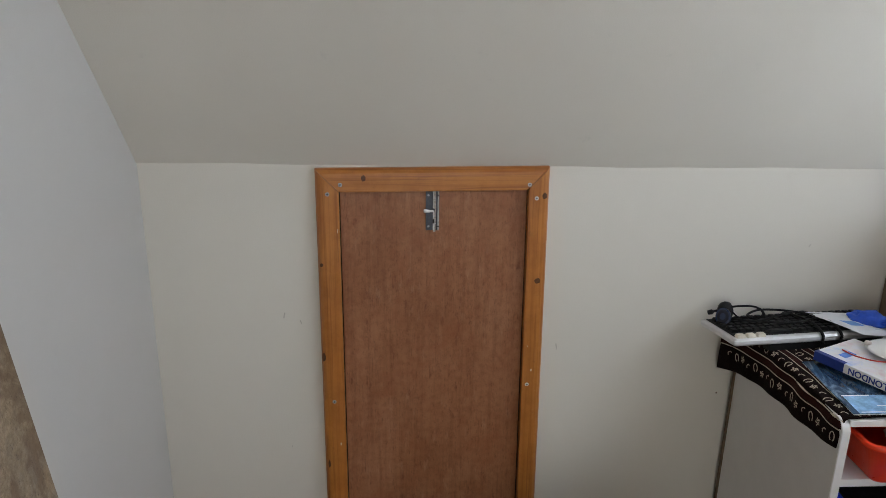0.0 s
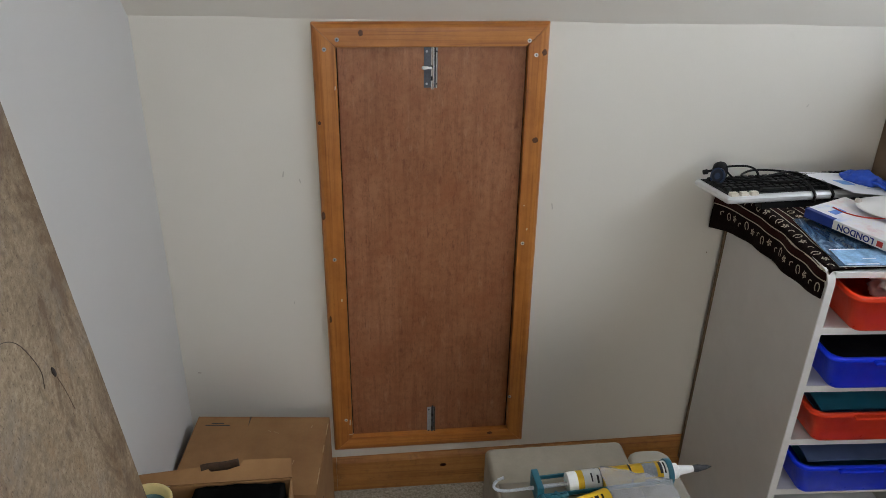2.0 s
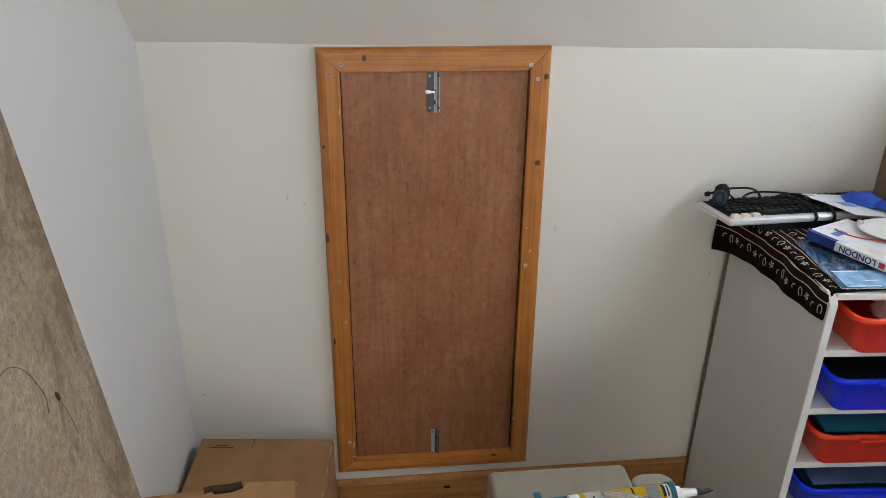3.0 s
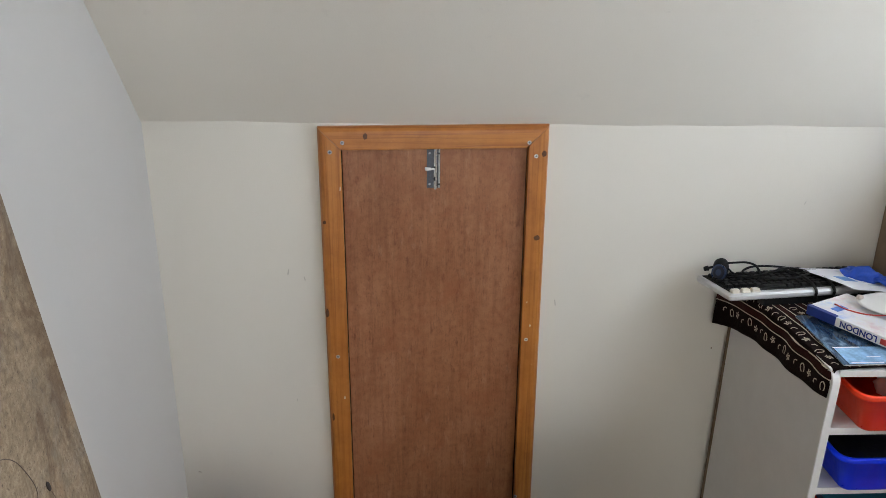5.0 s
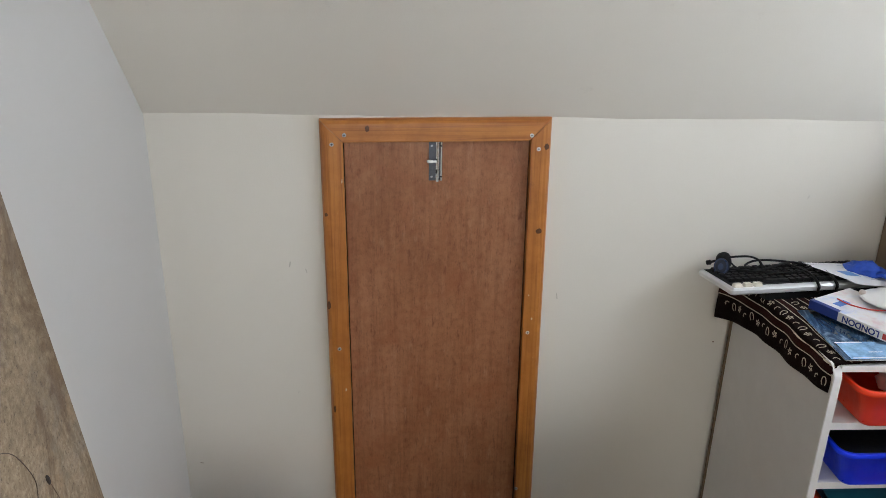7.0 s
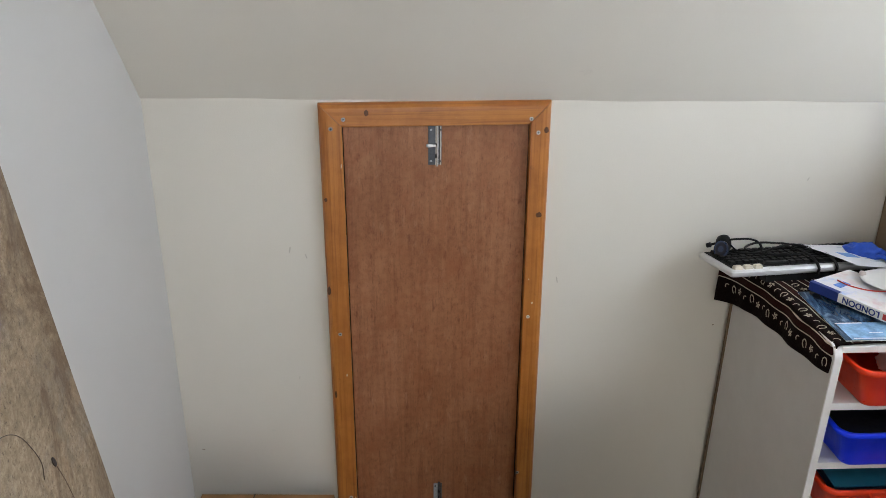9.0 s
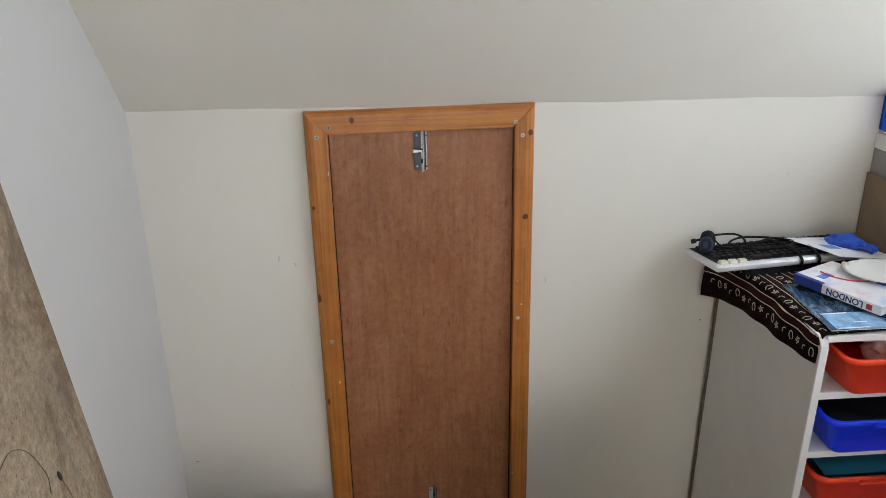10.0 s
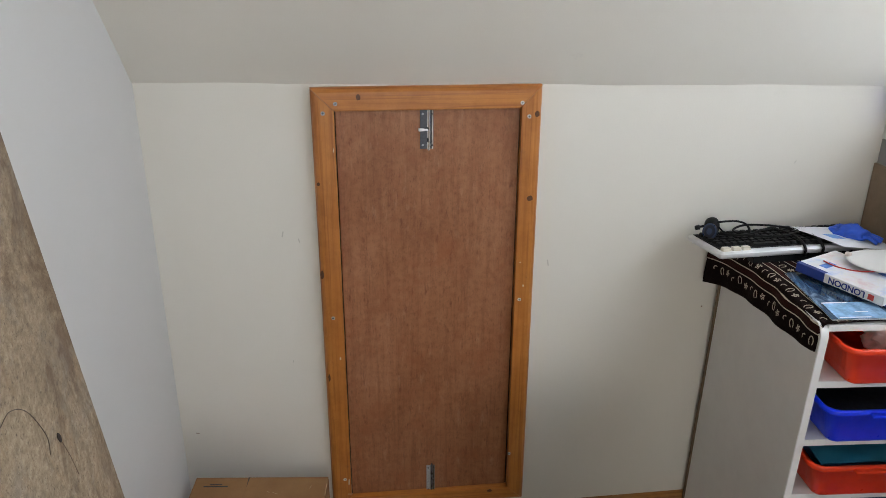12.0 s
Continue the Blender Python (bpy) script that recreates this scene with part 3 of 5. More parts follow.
hm, hnt, hbs = material("bright_haze")
hbs.inputs["Base Color"].default_value = (0.8, 0.85, 0.9, 1)
hbs.inputs["Emission Color"].default_value = (0.88, 0.94, 1.0, 1)
hbs.inputs["Emission Strength"].default_value = 3.0
tagged(part("backdrop", boxm(12.0, 12.1, -30, 30, -12, 30), hm), "bright white hazy daylight beyond the window", "sky haze", kind="structure")

# skirting along the knee wall, in two lengths with a joint


def skirting(x0, x1):
    prof = [(0.0, 0.0), (-0.018, 0.0), (-0.018, 0.107), (-0.015, 0.115), (-0.008, 0.120), (0.0, 0.121)]
    rings = [[(x, y - 0.0005, FZ + (z * (1 + 0.10 * max(0.0, x)) if z else 0.0)) for y, z in prof] for x in (x0, x1)]
    b = loft(bmesh.new(), rings)
    return part("baseboard", b, SKIRT)


tagged(skirting(LEFT, -0.285), "orange-brown varnished pine skirting board", "skirting", "skirting lengths", "structure")
tagged(skirting(-0.284, RIGHT), "orange-brown varnished pine skirting board with knots", "skirting", "skirting lengths", "structure")

# small marks on the knee wall


def wall_mark(name, x, z, w, h, turn, mat_):
    bm = boxm(-w, w, -0.0004, 0.0003, -h, h, 0.0003, 1)
    part(name, bm, mat_, bpy.data.objects["wall_north"], m=Matrix.Translation((x, -0.0003, z)) @ Matrix.Rotation(radians(turn), 4, "Y"))


SCUFF = paint("scuffed_emulsion", (0.56, 0.52, 0.46), (0.4, 0.38, 0.34))
RUBBED = plain("brown_rub", (0.30, 0.23, 0.18), 0.8, 0, 0.3, 300)
wall_mark("nail_hole", 0.797, 0.758, 0.0018, 0.0021, 0, KNOT)
wall_mark("scuff", -0.658, 0.426, 0.0045, 0.0012, 10, RUBBED)
for x, z, w, h, a in ((-0.378, 1.027, 0.0016, 0.008, 12), (-0.337, 1.008, 0.0014, 0.006, -15), (-0.375, 0.646, 0.0008, 0.004, 8), (0.333, 0.916, 0.0016, 0.009, -10), (1.002, 1.186, 0.0012, 0.005, 30)):
    wall_mark("scuff", x, z, w, h, a, SCUFF)

# ---------------------------------------------------------------- the hatch
hatch = empty("access_hatch", Matrix(), "closed red-brown plywood hatch in a varnished pine frame", "hatch door")
OX0, OX1, OZ0, OZ1, FW = -0.287, 0.287, 0.124, 1.409, 0.056


def frame_piece(name, length, width, width_end=None):
    """A mitred length of rounded pine moulding; its long outer edge lies on local x, the width along local z, the face to -y."""
    def prof(w_):
        return [(0.0, 0.0), (0.0, -0.010), (0.004, -0.0165), (0.011, -0.0205), (0.022, -0.0220), (w_ - 0.003, -0.0218), (w_ - 0.0006, -0.0212), (w_, -0.0198), (w_, 0.0)]
    g = 0.0007
    a = [(w + g, d, w) for w, d in prof(width)]
    b = [(length - w - g, d, w) for w, d in prof(width_end or width)]
    bm = loft(bmesh.new(), [a, b])
    ob = part(name, bm, PINE, hatch)
    return ob


def stile_pose(x, z, turn):
    return Matrix.Translation((x, -0.0005, z)) @ Matrix.Rotation(radians(turn), 4, "Y")


W_, H_ = OX1 - OX0, OZ1 - OZ0
# local x along the outer edge and local z inwards
bottom_rail = frame_piece("frame_rail", W_ + 0.009, FW - 0.006)
bottom_rail.matrix_basis = stile_pose(OX0, OZ0, 0)
top_rail = frame_piece("frame_rail", W_, FW + 0.001)
top_rail.matrix_basis = stile_pose(OX1, OZ1, 180)
left_stile = frame_piece("frame_stile", H_, FW, FW + 0.001)
left_stile.matrix_basis = stile_pose(OX0, OZ1, 90)
right_stile = frame_piece("frame_stile", H_, FW - 0.004)
right_stile.matrix_basis = stile_pose(OX1 + 0.009, OZ0, -90 - 0.40)

part("panel", prism([(-0.2276, 0.1755), (0.2400, 0.1755), (0.2338, 1.3505), (-0.2286, 1.3505)], "y", -0.004, 0.012, 0.001), PLY, hatch, "red-brown plywood panel with vertical grain flecks")
# black sheet added so the gaps round the panel look dark
part("gap_shade_sheet", boxm(-0.25, 0.25, 0.02, 0.03, 0.158, 1.37), BLACK_HOLE, hatch)


def knot(x, z, rx, rz):
    bm = bmesh.new()
    n = 14
    cen = bm.verts.new((0, -0.0011, 0))
    rim = [bm.verts.new((rx * math.cos(2 * math.pi * i / n) * (1 + 0.12 * math.sin(3 * i)), -0.0002, rz * math.sin(2 * math.pi * i / n) * (1 + 0.1 * math.cos(2 * i)))) for i in range(n)]
    for i in range(n):
        bm.faces.new((cen, rim[i], rim[(i + 1) % n]))
    part("knot", bm, KNOT, hatch, m=Matrix.Translation((x, -0.0222, z)))


for kx, kz, rx, rz in ((-0.171, 1.386, 0.006, 0.008), (0.267, 1.113, 0.008, 0.008), (-0.281, 0.917, 0.005, 0.012), (-0.278, 1.168, 0.004, 0.005),
                       (0.275, 1.337, 0.006, 0.008), (-0.277, 0.60, 0.003, 0.012), (0.19, 0.165, 0.008, 0.005)):
    knot(kx, kz, rx, rz)


def screw(x, z, mat):
    bm = turned([(0.0, -0.0006), (0.0046, -0.0006), (0.0052, 0.0), (0.0052, 0.0006), (0.0018, 0.0012), (0.0005, 0.0008)], 14)
    ob = part("screw", bm, mat, hatch, m=Matrix.Translation((x, -0.0222, z)) @ Matrix.Rotation(radians(90), 4, "X"))
    c = boxm(-0.0028, 0.0028, -0.0005, 0.0005, 0.0010, 0.0016)
    add_box(c, -0.0005, 0.0005, -0.0028, 0.0028, 0.0010, 0.0016)
    part("cross_slot", c, BLACK_HOLE, ob)


for sx, sz, sm in ((-0.227, 1.371, DULL_STEEL), (-0.258, 1.348, DULL_STEEL), (0.236, 1.366, STEEL), (0.255, 1.331, STEEL), (0.253, 0.818, STEEL),
                   (-0.258, 0.787, DULL_STEEL), (0.245, 0.30, DULL_STEEL), (-0.248, 0.245, STEEL)):
    screw(sx, sz, sm)


FLECK = plain("pale_paint_fleck", (0.62, 0.52, 0.38), 0.6, 0, 0.3, 300)


def chip(x, z, w, h):
    part("paint_fleck", boxm(-w, w, -0.0008, 0.0004, -h, h, 0.0003, 1), FLECK, hatch, m=Matrix.Translation((x, -0.0222, z)) @ Matrix.Rotation(radians(4), 4, "Y"))


for cx, cz, cw, ch in ((-0.2360, 1.255, 0.0010, 0.005), (-0.236, 0.235, 0.002, 0.010), (-0.236, 0.19, 0.005, 0.001), (0.262, 0.86, 0.002, 0.003), (-0.244, 0.66, 0.002, 0.004), (0.25, 0.93, 0.0015, 0.0015)):
    chip(cx, cz, cw, ch)


WORN_STEEL = plain("worn_dark_steel", (0.10, 0.095, 0.085), 0.45, 0.4, 0.4, 300)


def tower_bolt(x, z, length, half, plate_mat, bright):
    """Sliding door bolt on the panel; its rod goes into the frame."""
    b = empty("bolt", Matrix.Translation((x, -0.0045, z)), "", "")
    b.parent = hatch
    b["label"] = "small bright steel sliding bolt" if bright else "small worn steel sliding bolt"
    h = length / 2
    k = half / 0.0170
    part("backplate", boxm(-half, half, -0.0015, 0.0, -h, h, 0.0006, 1), plate_mat, b)
    bm = bmesh.new()
    for cx, r in ((0.0045 * k, 0.0050 * k), (0.0140 * k, 0.0026 * k)):
        loft(bm, [[(cx + r * math.cos(radians(a)), -0.001 - r * math.sin(radians(a)), zz) for a in range(0, 181, 15)] for zz in (-h, h)])
    part("sleeve", bm, CHROME if bright else WORN_STEEL, b, "polished steel sleeve" if bright else "worn dark steel sleeve")
    bm = turned([(0.0, -h * 1.06), (0.0034 * k, -h * 1.06), (0.0034 * k, h * 1.10), (0.0, h * 1.10)], 12, m=Matrix.Translation((0.0045 * k, -0.0032, 0)))
    part("rod", bm, CHROME if bright else PLATE_STEEL, b)
    for z0, z1 in ((-0.62, -0.40), (-0.02, 0.14)):
        part("slot", boxm(0.0000, 0.0050 * k, -0.0066, -0.0050, h * z0, h * z1, 0.0006, 1), BLACK_HOLE, b)
    if bright:
        pin = [(0.0028, 0.0), (0.0028, 0.008), (0.0036, 0.010), (0.0044, 0.021), (0.0036, 0.024), (0.0, 0.0245)]
        part("knob", turned(pin, 16, m=Matrix.Translation((0.0015, -0.0085, h * 0.02)) @ Matrix.Rotation(radians(-86), 4, "Y") @ Matrix.Rotation(radians(8), 4, "X")), KNOB_WHITE, b, "pale steel knob pin", smooth=True)
    else:
        part("knob", turned([(0.0022, 0.0), (0.0022, 0.004), (0.0036, 0.006), (0.0030, 0.010), (0.0, 0.0105)], 14, m=Matrix.Translation((0.002, -0.006, h * 0.55)) @ Matrix.Rotation(radians(90), 4, "X")), BLACK_HOLE, b, "dark steel knob", smooth=True)
    part("groove", boxm(0.0100 * k, 0.0112 * k, -0.0030, -0.0014, -h * 0.98, h * 0.98), BLACK_HOLE, b)
    for zz in (-0.80, 0.80):
        part("screw", turned([(0.0, 0.0), (0.003 * k, 0.0), (0.0026 * k, 0.0012), (0.0, 0.0014)], 10, m=Matrix.Translation((-0.010 * k, -0.0015, zz * h)) @ Matrix.Rotation(radians(90), 4, "X")), DULL_STEEL if bright else BLACK_HOLE, b)
        part("screw", turned([(0.0, 0.0), (0.0022 * k, 0.0), (0.0018 * k, 0.0012), (0.0, 0.0014)], 10, m=Matrix.Translation((0.0140 * k, -0.0036, zz * h)) @ Matrix.Rotation(radians(90), 4, "X")), BLACK_HOLE, b)


KNOB_WHITE = plain("pale_nickel", (0.86, 0.86, 0.84), 0.3, 0.2, 0.04, 120)
tower_bolt(-0.0020, 1.2985, 0.0995, 0.0170, PLATE_STEEL, True)
tower_bolt(0.0095, 0.2140, 0.1000, 0.0125, DULL_STEEL, False)

# knots in the skirting
for kx, kz in ((0.048, 0.045), (0.32, 0.08)):
    bm = bmesh.new()
    f = [bm.verts.new((0.011 * math.cos(2 * math.pi * i / 12), 0, 0.006 * math.sin(2 * math.pi * i / 12))) for i in range(12)]
    bm.faces.new(f)
    bmesh.ops.solidify(bm, geom=bm.faces[:], thickness=0.0006)
    part("knot", bm, KNOT, bpy.data.objects["baseboard.001"], m=Matrix.Translation((kx, -0.0187, kz)))

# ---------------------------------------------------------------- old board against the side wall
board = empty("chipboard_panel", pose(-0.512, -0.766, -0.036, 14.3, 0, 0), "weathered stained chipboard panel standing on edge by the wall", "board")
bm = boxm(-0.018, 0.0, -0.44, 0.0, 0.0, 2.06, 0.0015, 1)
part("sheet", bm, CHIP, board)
bm = tube(smooth_line([(0.0006, -0.185, 1.499), (0.0006, -0.160, 1.494), (0.0006, -0.135, 1.464), (0.0006, -0.120, 1.412), (0.0006, -0.126, 1.389)], 8), 0.00042, 5)
part("scratch", bm, GOUGE, board, "dark curved scratch")
bm = turned([(0.0, 0.0), (0.0035, 0.0), (0.003, 0.0008), (0.0, 0.0012)], 9, m=Matrix.Translation((0.0, -0.098, 1.382)) @ Matrix.Rotation(radians(90), 4, "Y") @ Matrix.Rotation(radians(12), 4, "Z") @ Matrix.Diagonal((2.6, 1, 1, 1)))
part("gouge", bm, plain("deep_gouge", (0.022, 0.013, 0.009), 0.95, 0, 0.3, 300, 0), board)
part("scratch", tube(smooth_line([(0.0003, -0.096, 1.372), (0.0003, -0.091, 1.342), (0.0003, -0.088, 1.307)], 5), 0.0005, 5), plain("faint_scratch", (0.12, 0.075, 0.045), 0.8), board)

# ---------------------------------------------------------------- tray cabinet
UX0, UX1, UY0, UY1, UTOP = 0.820, 1.195, -0.535, -0.030, 0.978
# the cabinet is tilted and turned to fit the camera's view
ASKEW = Matrix.Translation((UX0, UY1, FZ)) @ Matrix.Rotation(radians(-2.3), 4, "Z") @ Matrix.Rotation(radians(0.7), 4, "Y") @ Matrix.Translation((-UX0, -UY1, -FZ))
unit = empty("tray_cabinet", ASKEW, "grey-white laminate tray cabinet with white edging", "cabinet")


def side_profile(y0, y1, z0, z1, r, n=6):
    pts = [(y1, z0), (y1, z1)]
    for i in range(n + 1):
        a = radians(90 + 90 * i / n)
        pts.append((y0 + r + r * math.cos(a), z1 - r + r * math.sin(a)))
    pts.append((y0, z0))
    return pts


for sx in (UX0, UX1 - 0.016):
    part("side_panel", prism(side_profile(UY0 + 0.004, UY1, FZ, UTOP - 0.001, 0.028), "x", sx, sx + 0.016), LAMINATE, unit)
    pr = side_profile(UY0, UY1, FZ, UTOP, 0.030)[2:]
    inn = side_profile(UY0 + 0.004, UY1, FZ, UTOP - 0.001, 0.028)[2:]
    bm = bmesh.new()
    loft(bm, [[(sx - 0.0006, *p), (sx + 0.0166, *p), (sx + 0.0166, *q), (sx - 0.0006, *q)] for p, q in zip(pr, inn)])
    part("edging", bm, EDGING, unit, "white plastic edge strip")
part("top", boxm(UX0 + 0.016, UX1 - 0.016, UY0 + 0.008, UY1, UTOP - 0.016, UTOP - 0.001, 0.002), EDGING, unit, "white top board")
part("back", boxm(UX0 - 0.003, UX1, UY1 + 0.001, UY1 + 0.012, 0.02, 0.955), HARDBOARD, unit, "brown hardboard back")
SHELVES = (0.838, 0.680, 0.522, 0.364, 0.206, 0.048)
for z in SHELVES:
    part("shelf", boxm(UX0 + 0.016, UX1 - 0.016, UY0 + 0.003, UY1, z - 0.018, z, 0.0015), EDGING, unit)
part("plinth", boxm(UX0 + 0.016, UX1 - 0.016, UY0 + 0.02, UY0 + 0.036, FZ, 0.026), LAMINATE, unit)


def tray(colour, m, label):
    """Moulded storage tray: tapered walls, rolled rim and a finger lip at the front."""
    t = empty("storage_tray", m, label, "tray", "trays of the cabinet")
    hx, hy, h = 0.154, 0.214, 0.095
    rings = [round_rect(hx - 0.036, hy - 0.024, 0.016, 0.002, 6), round_rect(hx - 0.032, hy - 0.020, 0.020, 0.0, 6), round_rect(hx - 0.030, hy - 0.018, 0.022, 0.004, 6),
             round_rect(hx - 0.008, hy - 0.006, 0.032, h - 0.014, 6), round_rect(hx - 0.002, hy - 0.001, 0.035, h - 0.012, 6), round_rect(hx, hy, 0.037, h - 0.010, 6), round_rect(hx, hy, 0.037, h - 0.002, 6),
             round_rect(hx - 0.002, hy - 0.002, 0.035, h, 6), round_rect(hx - 0.008, hy - 0.008, 0.031, h, 6), round_rect(hx - 0.011, hy - 0.010, 0.029, h - 0.006, 6),
             round_rect(hx - 0.034, hy - 0.023, 0.018, 0.006, 6)]
    bm = loft(bmesh.new(), rings)
    part("body", bm, colour, t, smooth=True)
    bm = boxm(-0.055, 0.055, -hy - 0.012, -hy + 0.004, h - 0.012, h - 0.004, 0.003)
    part("finger_lip", bm, colour, t)
    return t


TX = 1.014
tray_rows = ((SHELVES[0], RED, "red", -0.352), (SHELVES[1], BLUE, "blue", -0.349), (SHELVES[2], RED, "red", -0.345), (SHELVES[3], BLUE, "blue", -0.350))
for z, mat_, word, ty in tray_rows:
    extra = {"red": "holding bagged odds and ends", "blue": "nearly empty and dark inside"}[word] if z > 0.6 else "filled with card folders"
    tray(mat_, ASKEW @ Matrix.Translation((TX + (0.010 if z > 0.8 else 0.0), ty, z + 0.001)), f"glossy {word} plastic storage tray {extra}")


def folder(x0, x1, y0, y1, z, tilt, mat_, label, group):
    """A card wallet lying in a tray, slightly bowed."""
    def fn(u, v):
        return (x0 + (x1 - x0) * u, y0 + (y1 - y0) * v, z + tilt * v + 0.006 * math.sin(math.pi * u) * v + 0.002 * math.sin(7 * v + 3 * u))
    return tagged(part("card_folder", sheet(fn, 8, 8, -0.003), mat_, m=ASKEW, smooth=False), label, "folder", group)


folder(0.895, 1.15, -0.530, -0.20, 0.606, 0.026, FOLDER_TEAL, "teal blue card folder lying in a red tray", "folders in the trays")
folder(0.898, 1.145, -0.525, -0.20, 0.584, 0.02, FOLDER_NAVY, "slate blue card folder under the teal one", "folders in the trays")
folder(0.895, 1.15, -0.538, -0.20, 0.456, 0.028, FOLDER_NAVY, "slate blue card folder lying in a blue tray", "folders in the trays")
folder(0.900, 1.14, -0.525, -0.20, 0.424, 0.018, FOLDER_TEAL, "teal card folder near the bottom of a tray", "folders in the trays")
# black sheet added to darken the inside of the upper blue tray
tagged(part("tray_dark_sheet", sheet(lambda u, v: (0.897 + 0.235 * u, -0.532 + 0.35 * v, 0.742 + 0.012 * v + 0.003 * math.sin(6 * u + 5 * v)), 10, 10, -0.004), plain("black_card", (0.006, 0.006, 0.009), 0.6, 0, 0.2, 40), m=ASKEW),
       "black sheet that darkens the inside of the upper blue tray", "folder", "folders in the trays")
for i in range(5):
    def fn(u, v, i=i):
        return (0.862 + 0.26 * u + 0.006 * math.sin(i * 2.1), -0.575 + 0.30 * v + 0.008 * math.cos(i * 3.0), 0.2075 + 0.022 * i + 0.010 * u + 0.004 * math.sin(5 * u + i))
    tagged(part("paper_pad", sheet(fn, 8, 5, 0.006), (PAPER, FOLDER_NAVY, PAPER, PAPER, PAPER)[i], m=ASKEW), "loose grey-white paper pad lying on a cabinet shelf", "paper pad", "paper pads on the low shelf")

# crumpled clear packet in the top tray


def crumpled(name, mat_, c, size, amp, freq, seed, label, category, flat=0.0, sub=4, m=None):
    bm = bmesh.new()
    bmesh.ops.create_icosphere(bm, subdivisions=sub, radius=1.0)
    for v in bm.verts:
        d = v.co.normalized()
        n = noise.noise(d * freq + Vector((seed, 0, 0))) + 0.5 * abs(noise.noise(d * freq * 2.4 + Vector((0, seed, 0))))
        r = 1 + amp * n
        v.co = Vector((d.x * size[0] * r, d.y * size[1] * r, d.z * size[2] * r))
        if v.co.z < -size[2] * (1 - flat):
            v.co.z = -size[2] * (1 - flat)
    ob = part(name, bm, mat_, None, m=Matrix.Translation(c) @ (m or Matrix()), smooth=True)
    return tagged(ob, label, category)


crumpled("plastic_packet", WHITE_BAG, (1.082, -0.452, 0.910), (0.100, 0.078, 0.054), 0.42, 3.6, 3.0, "crumpled white plastic packet in the top red tray", "packet", 0.1)

# ---------------------------------------------------------------- patterned cloth over the cabinet top
CY0, CY1 = -0.525, -0.022


def cloth_point(s, v, lift=0.0):
    """s: metres across from the inner edge to the hanging hem; v: 0 at the front, 1 at the wall."""
    y = CY0 + (CY1 - CY0) * v
    back = max(0.0, (v - 0.80) / 0.20)
    out = 0.004 + 0.026 * back * back + 0.003 * math.sin(9 * v)
    flat = 0.300
    zt = UTOP + 0.003 + 0.002 * math.sin(14 * v + 9 * s) * min(1, (flat - s) / 0.05 if s < flat else 0)
    r = 0.010
    if s <= flat:
        p, n = Vector((UX0 - out + r + (flat - s), y, zt)), Vector((0, 0, 1))
    elif s < flat + r * math.pi / 2:
        a = (s - flat) / r
        n = Vector((-math.sin(a), 0, math.cos(a)))
        p = Vector((UX0 - out + r, y, zt - r)) + r * n
    else:
        d = s - flat - r * math.pi / 2
        n = Vector((-1, 0, 0.08)).normalized()
        p = Vector((UX0 - out - 0.010 * math.sin(d * 14) - 0.003 * math.sin(26 * v), y + 0.02 * d * math.sin(5 * v), zt - r - d))
    return p + n * lift


def hem(v):
    return 0.300 + 0.016 + 0.060 + 0.047 * v + 0.012 * max(0, v - 0.8) / 0.2 + 0.002 * math.sin(8 * v)


cloth = empty("patterned_cloth", Matrix(), "dark brown patterned cloth draped over the cabinet top", "cloth")
part("fabric", sheet(lambda u, v: cloth_point(hem(v) * u, v), 70, 60, -0.0022), CLOTH_DARK, cloth, smooth=True)


def cloth_strip(s_fn, width, mat_, lift, name):
    bm = bmesh.new()
    n = 70
    rows_ = []
    for i in range(n + 1):
        v = i / n
        s = s_fn(v)
        rows_.append([bm.verts.new(cloth_point(s - width / 2, v, lift)), bm.verts.new(cloth_point(s + width / 2, v, lift))])
    for a, b in zip(rows_, rows_[1:]):
        bm.faces.new((a[0], a[1], b[1], b[0]))
    bm.normal_update()
    bmesh.ops.solidify(bm, geom=bm.faces[:], thickness=0.0003)
    part(name, bm, mat_, cloth)


EDGE_S = 0.300
for base_s in (EDGE_S + 0.024, EDGE_S - 0.036, EDGE_S - 0.100, EDGE_S - 0.164, EDGE_S - 0.228):
    cloth_strip(lambda v, b=base_s: b + 0.030 * v * v, 0.016, CLOTH_BAND, 0.0018, "maroon_band")
    for d in (-0.0105, 0.0105):
        cloth_strip(lambda v, b=base_s + d: b + 0.030 * v * v + 0.001 * math.sin(30 * v), 0.0026, CLOTH_CREAM, 0.0022, "stripe")


def drift(v):
    return 0.030 * v * v


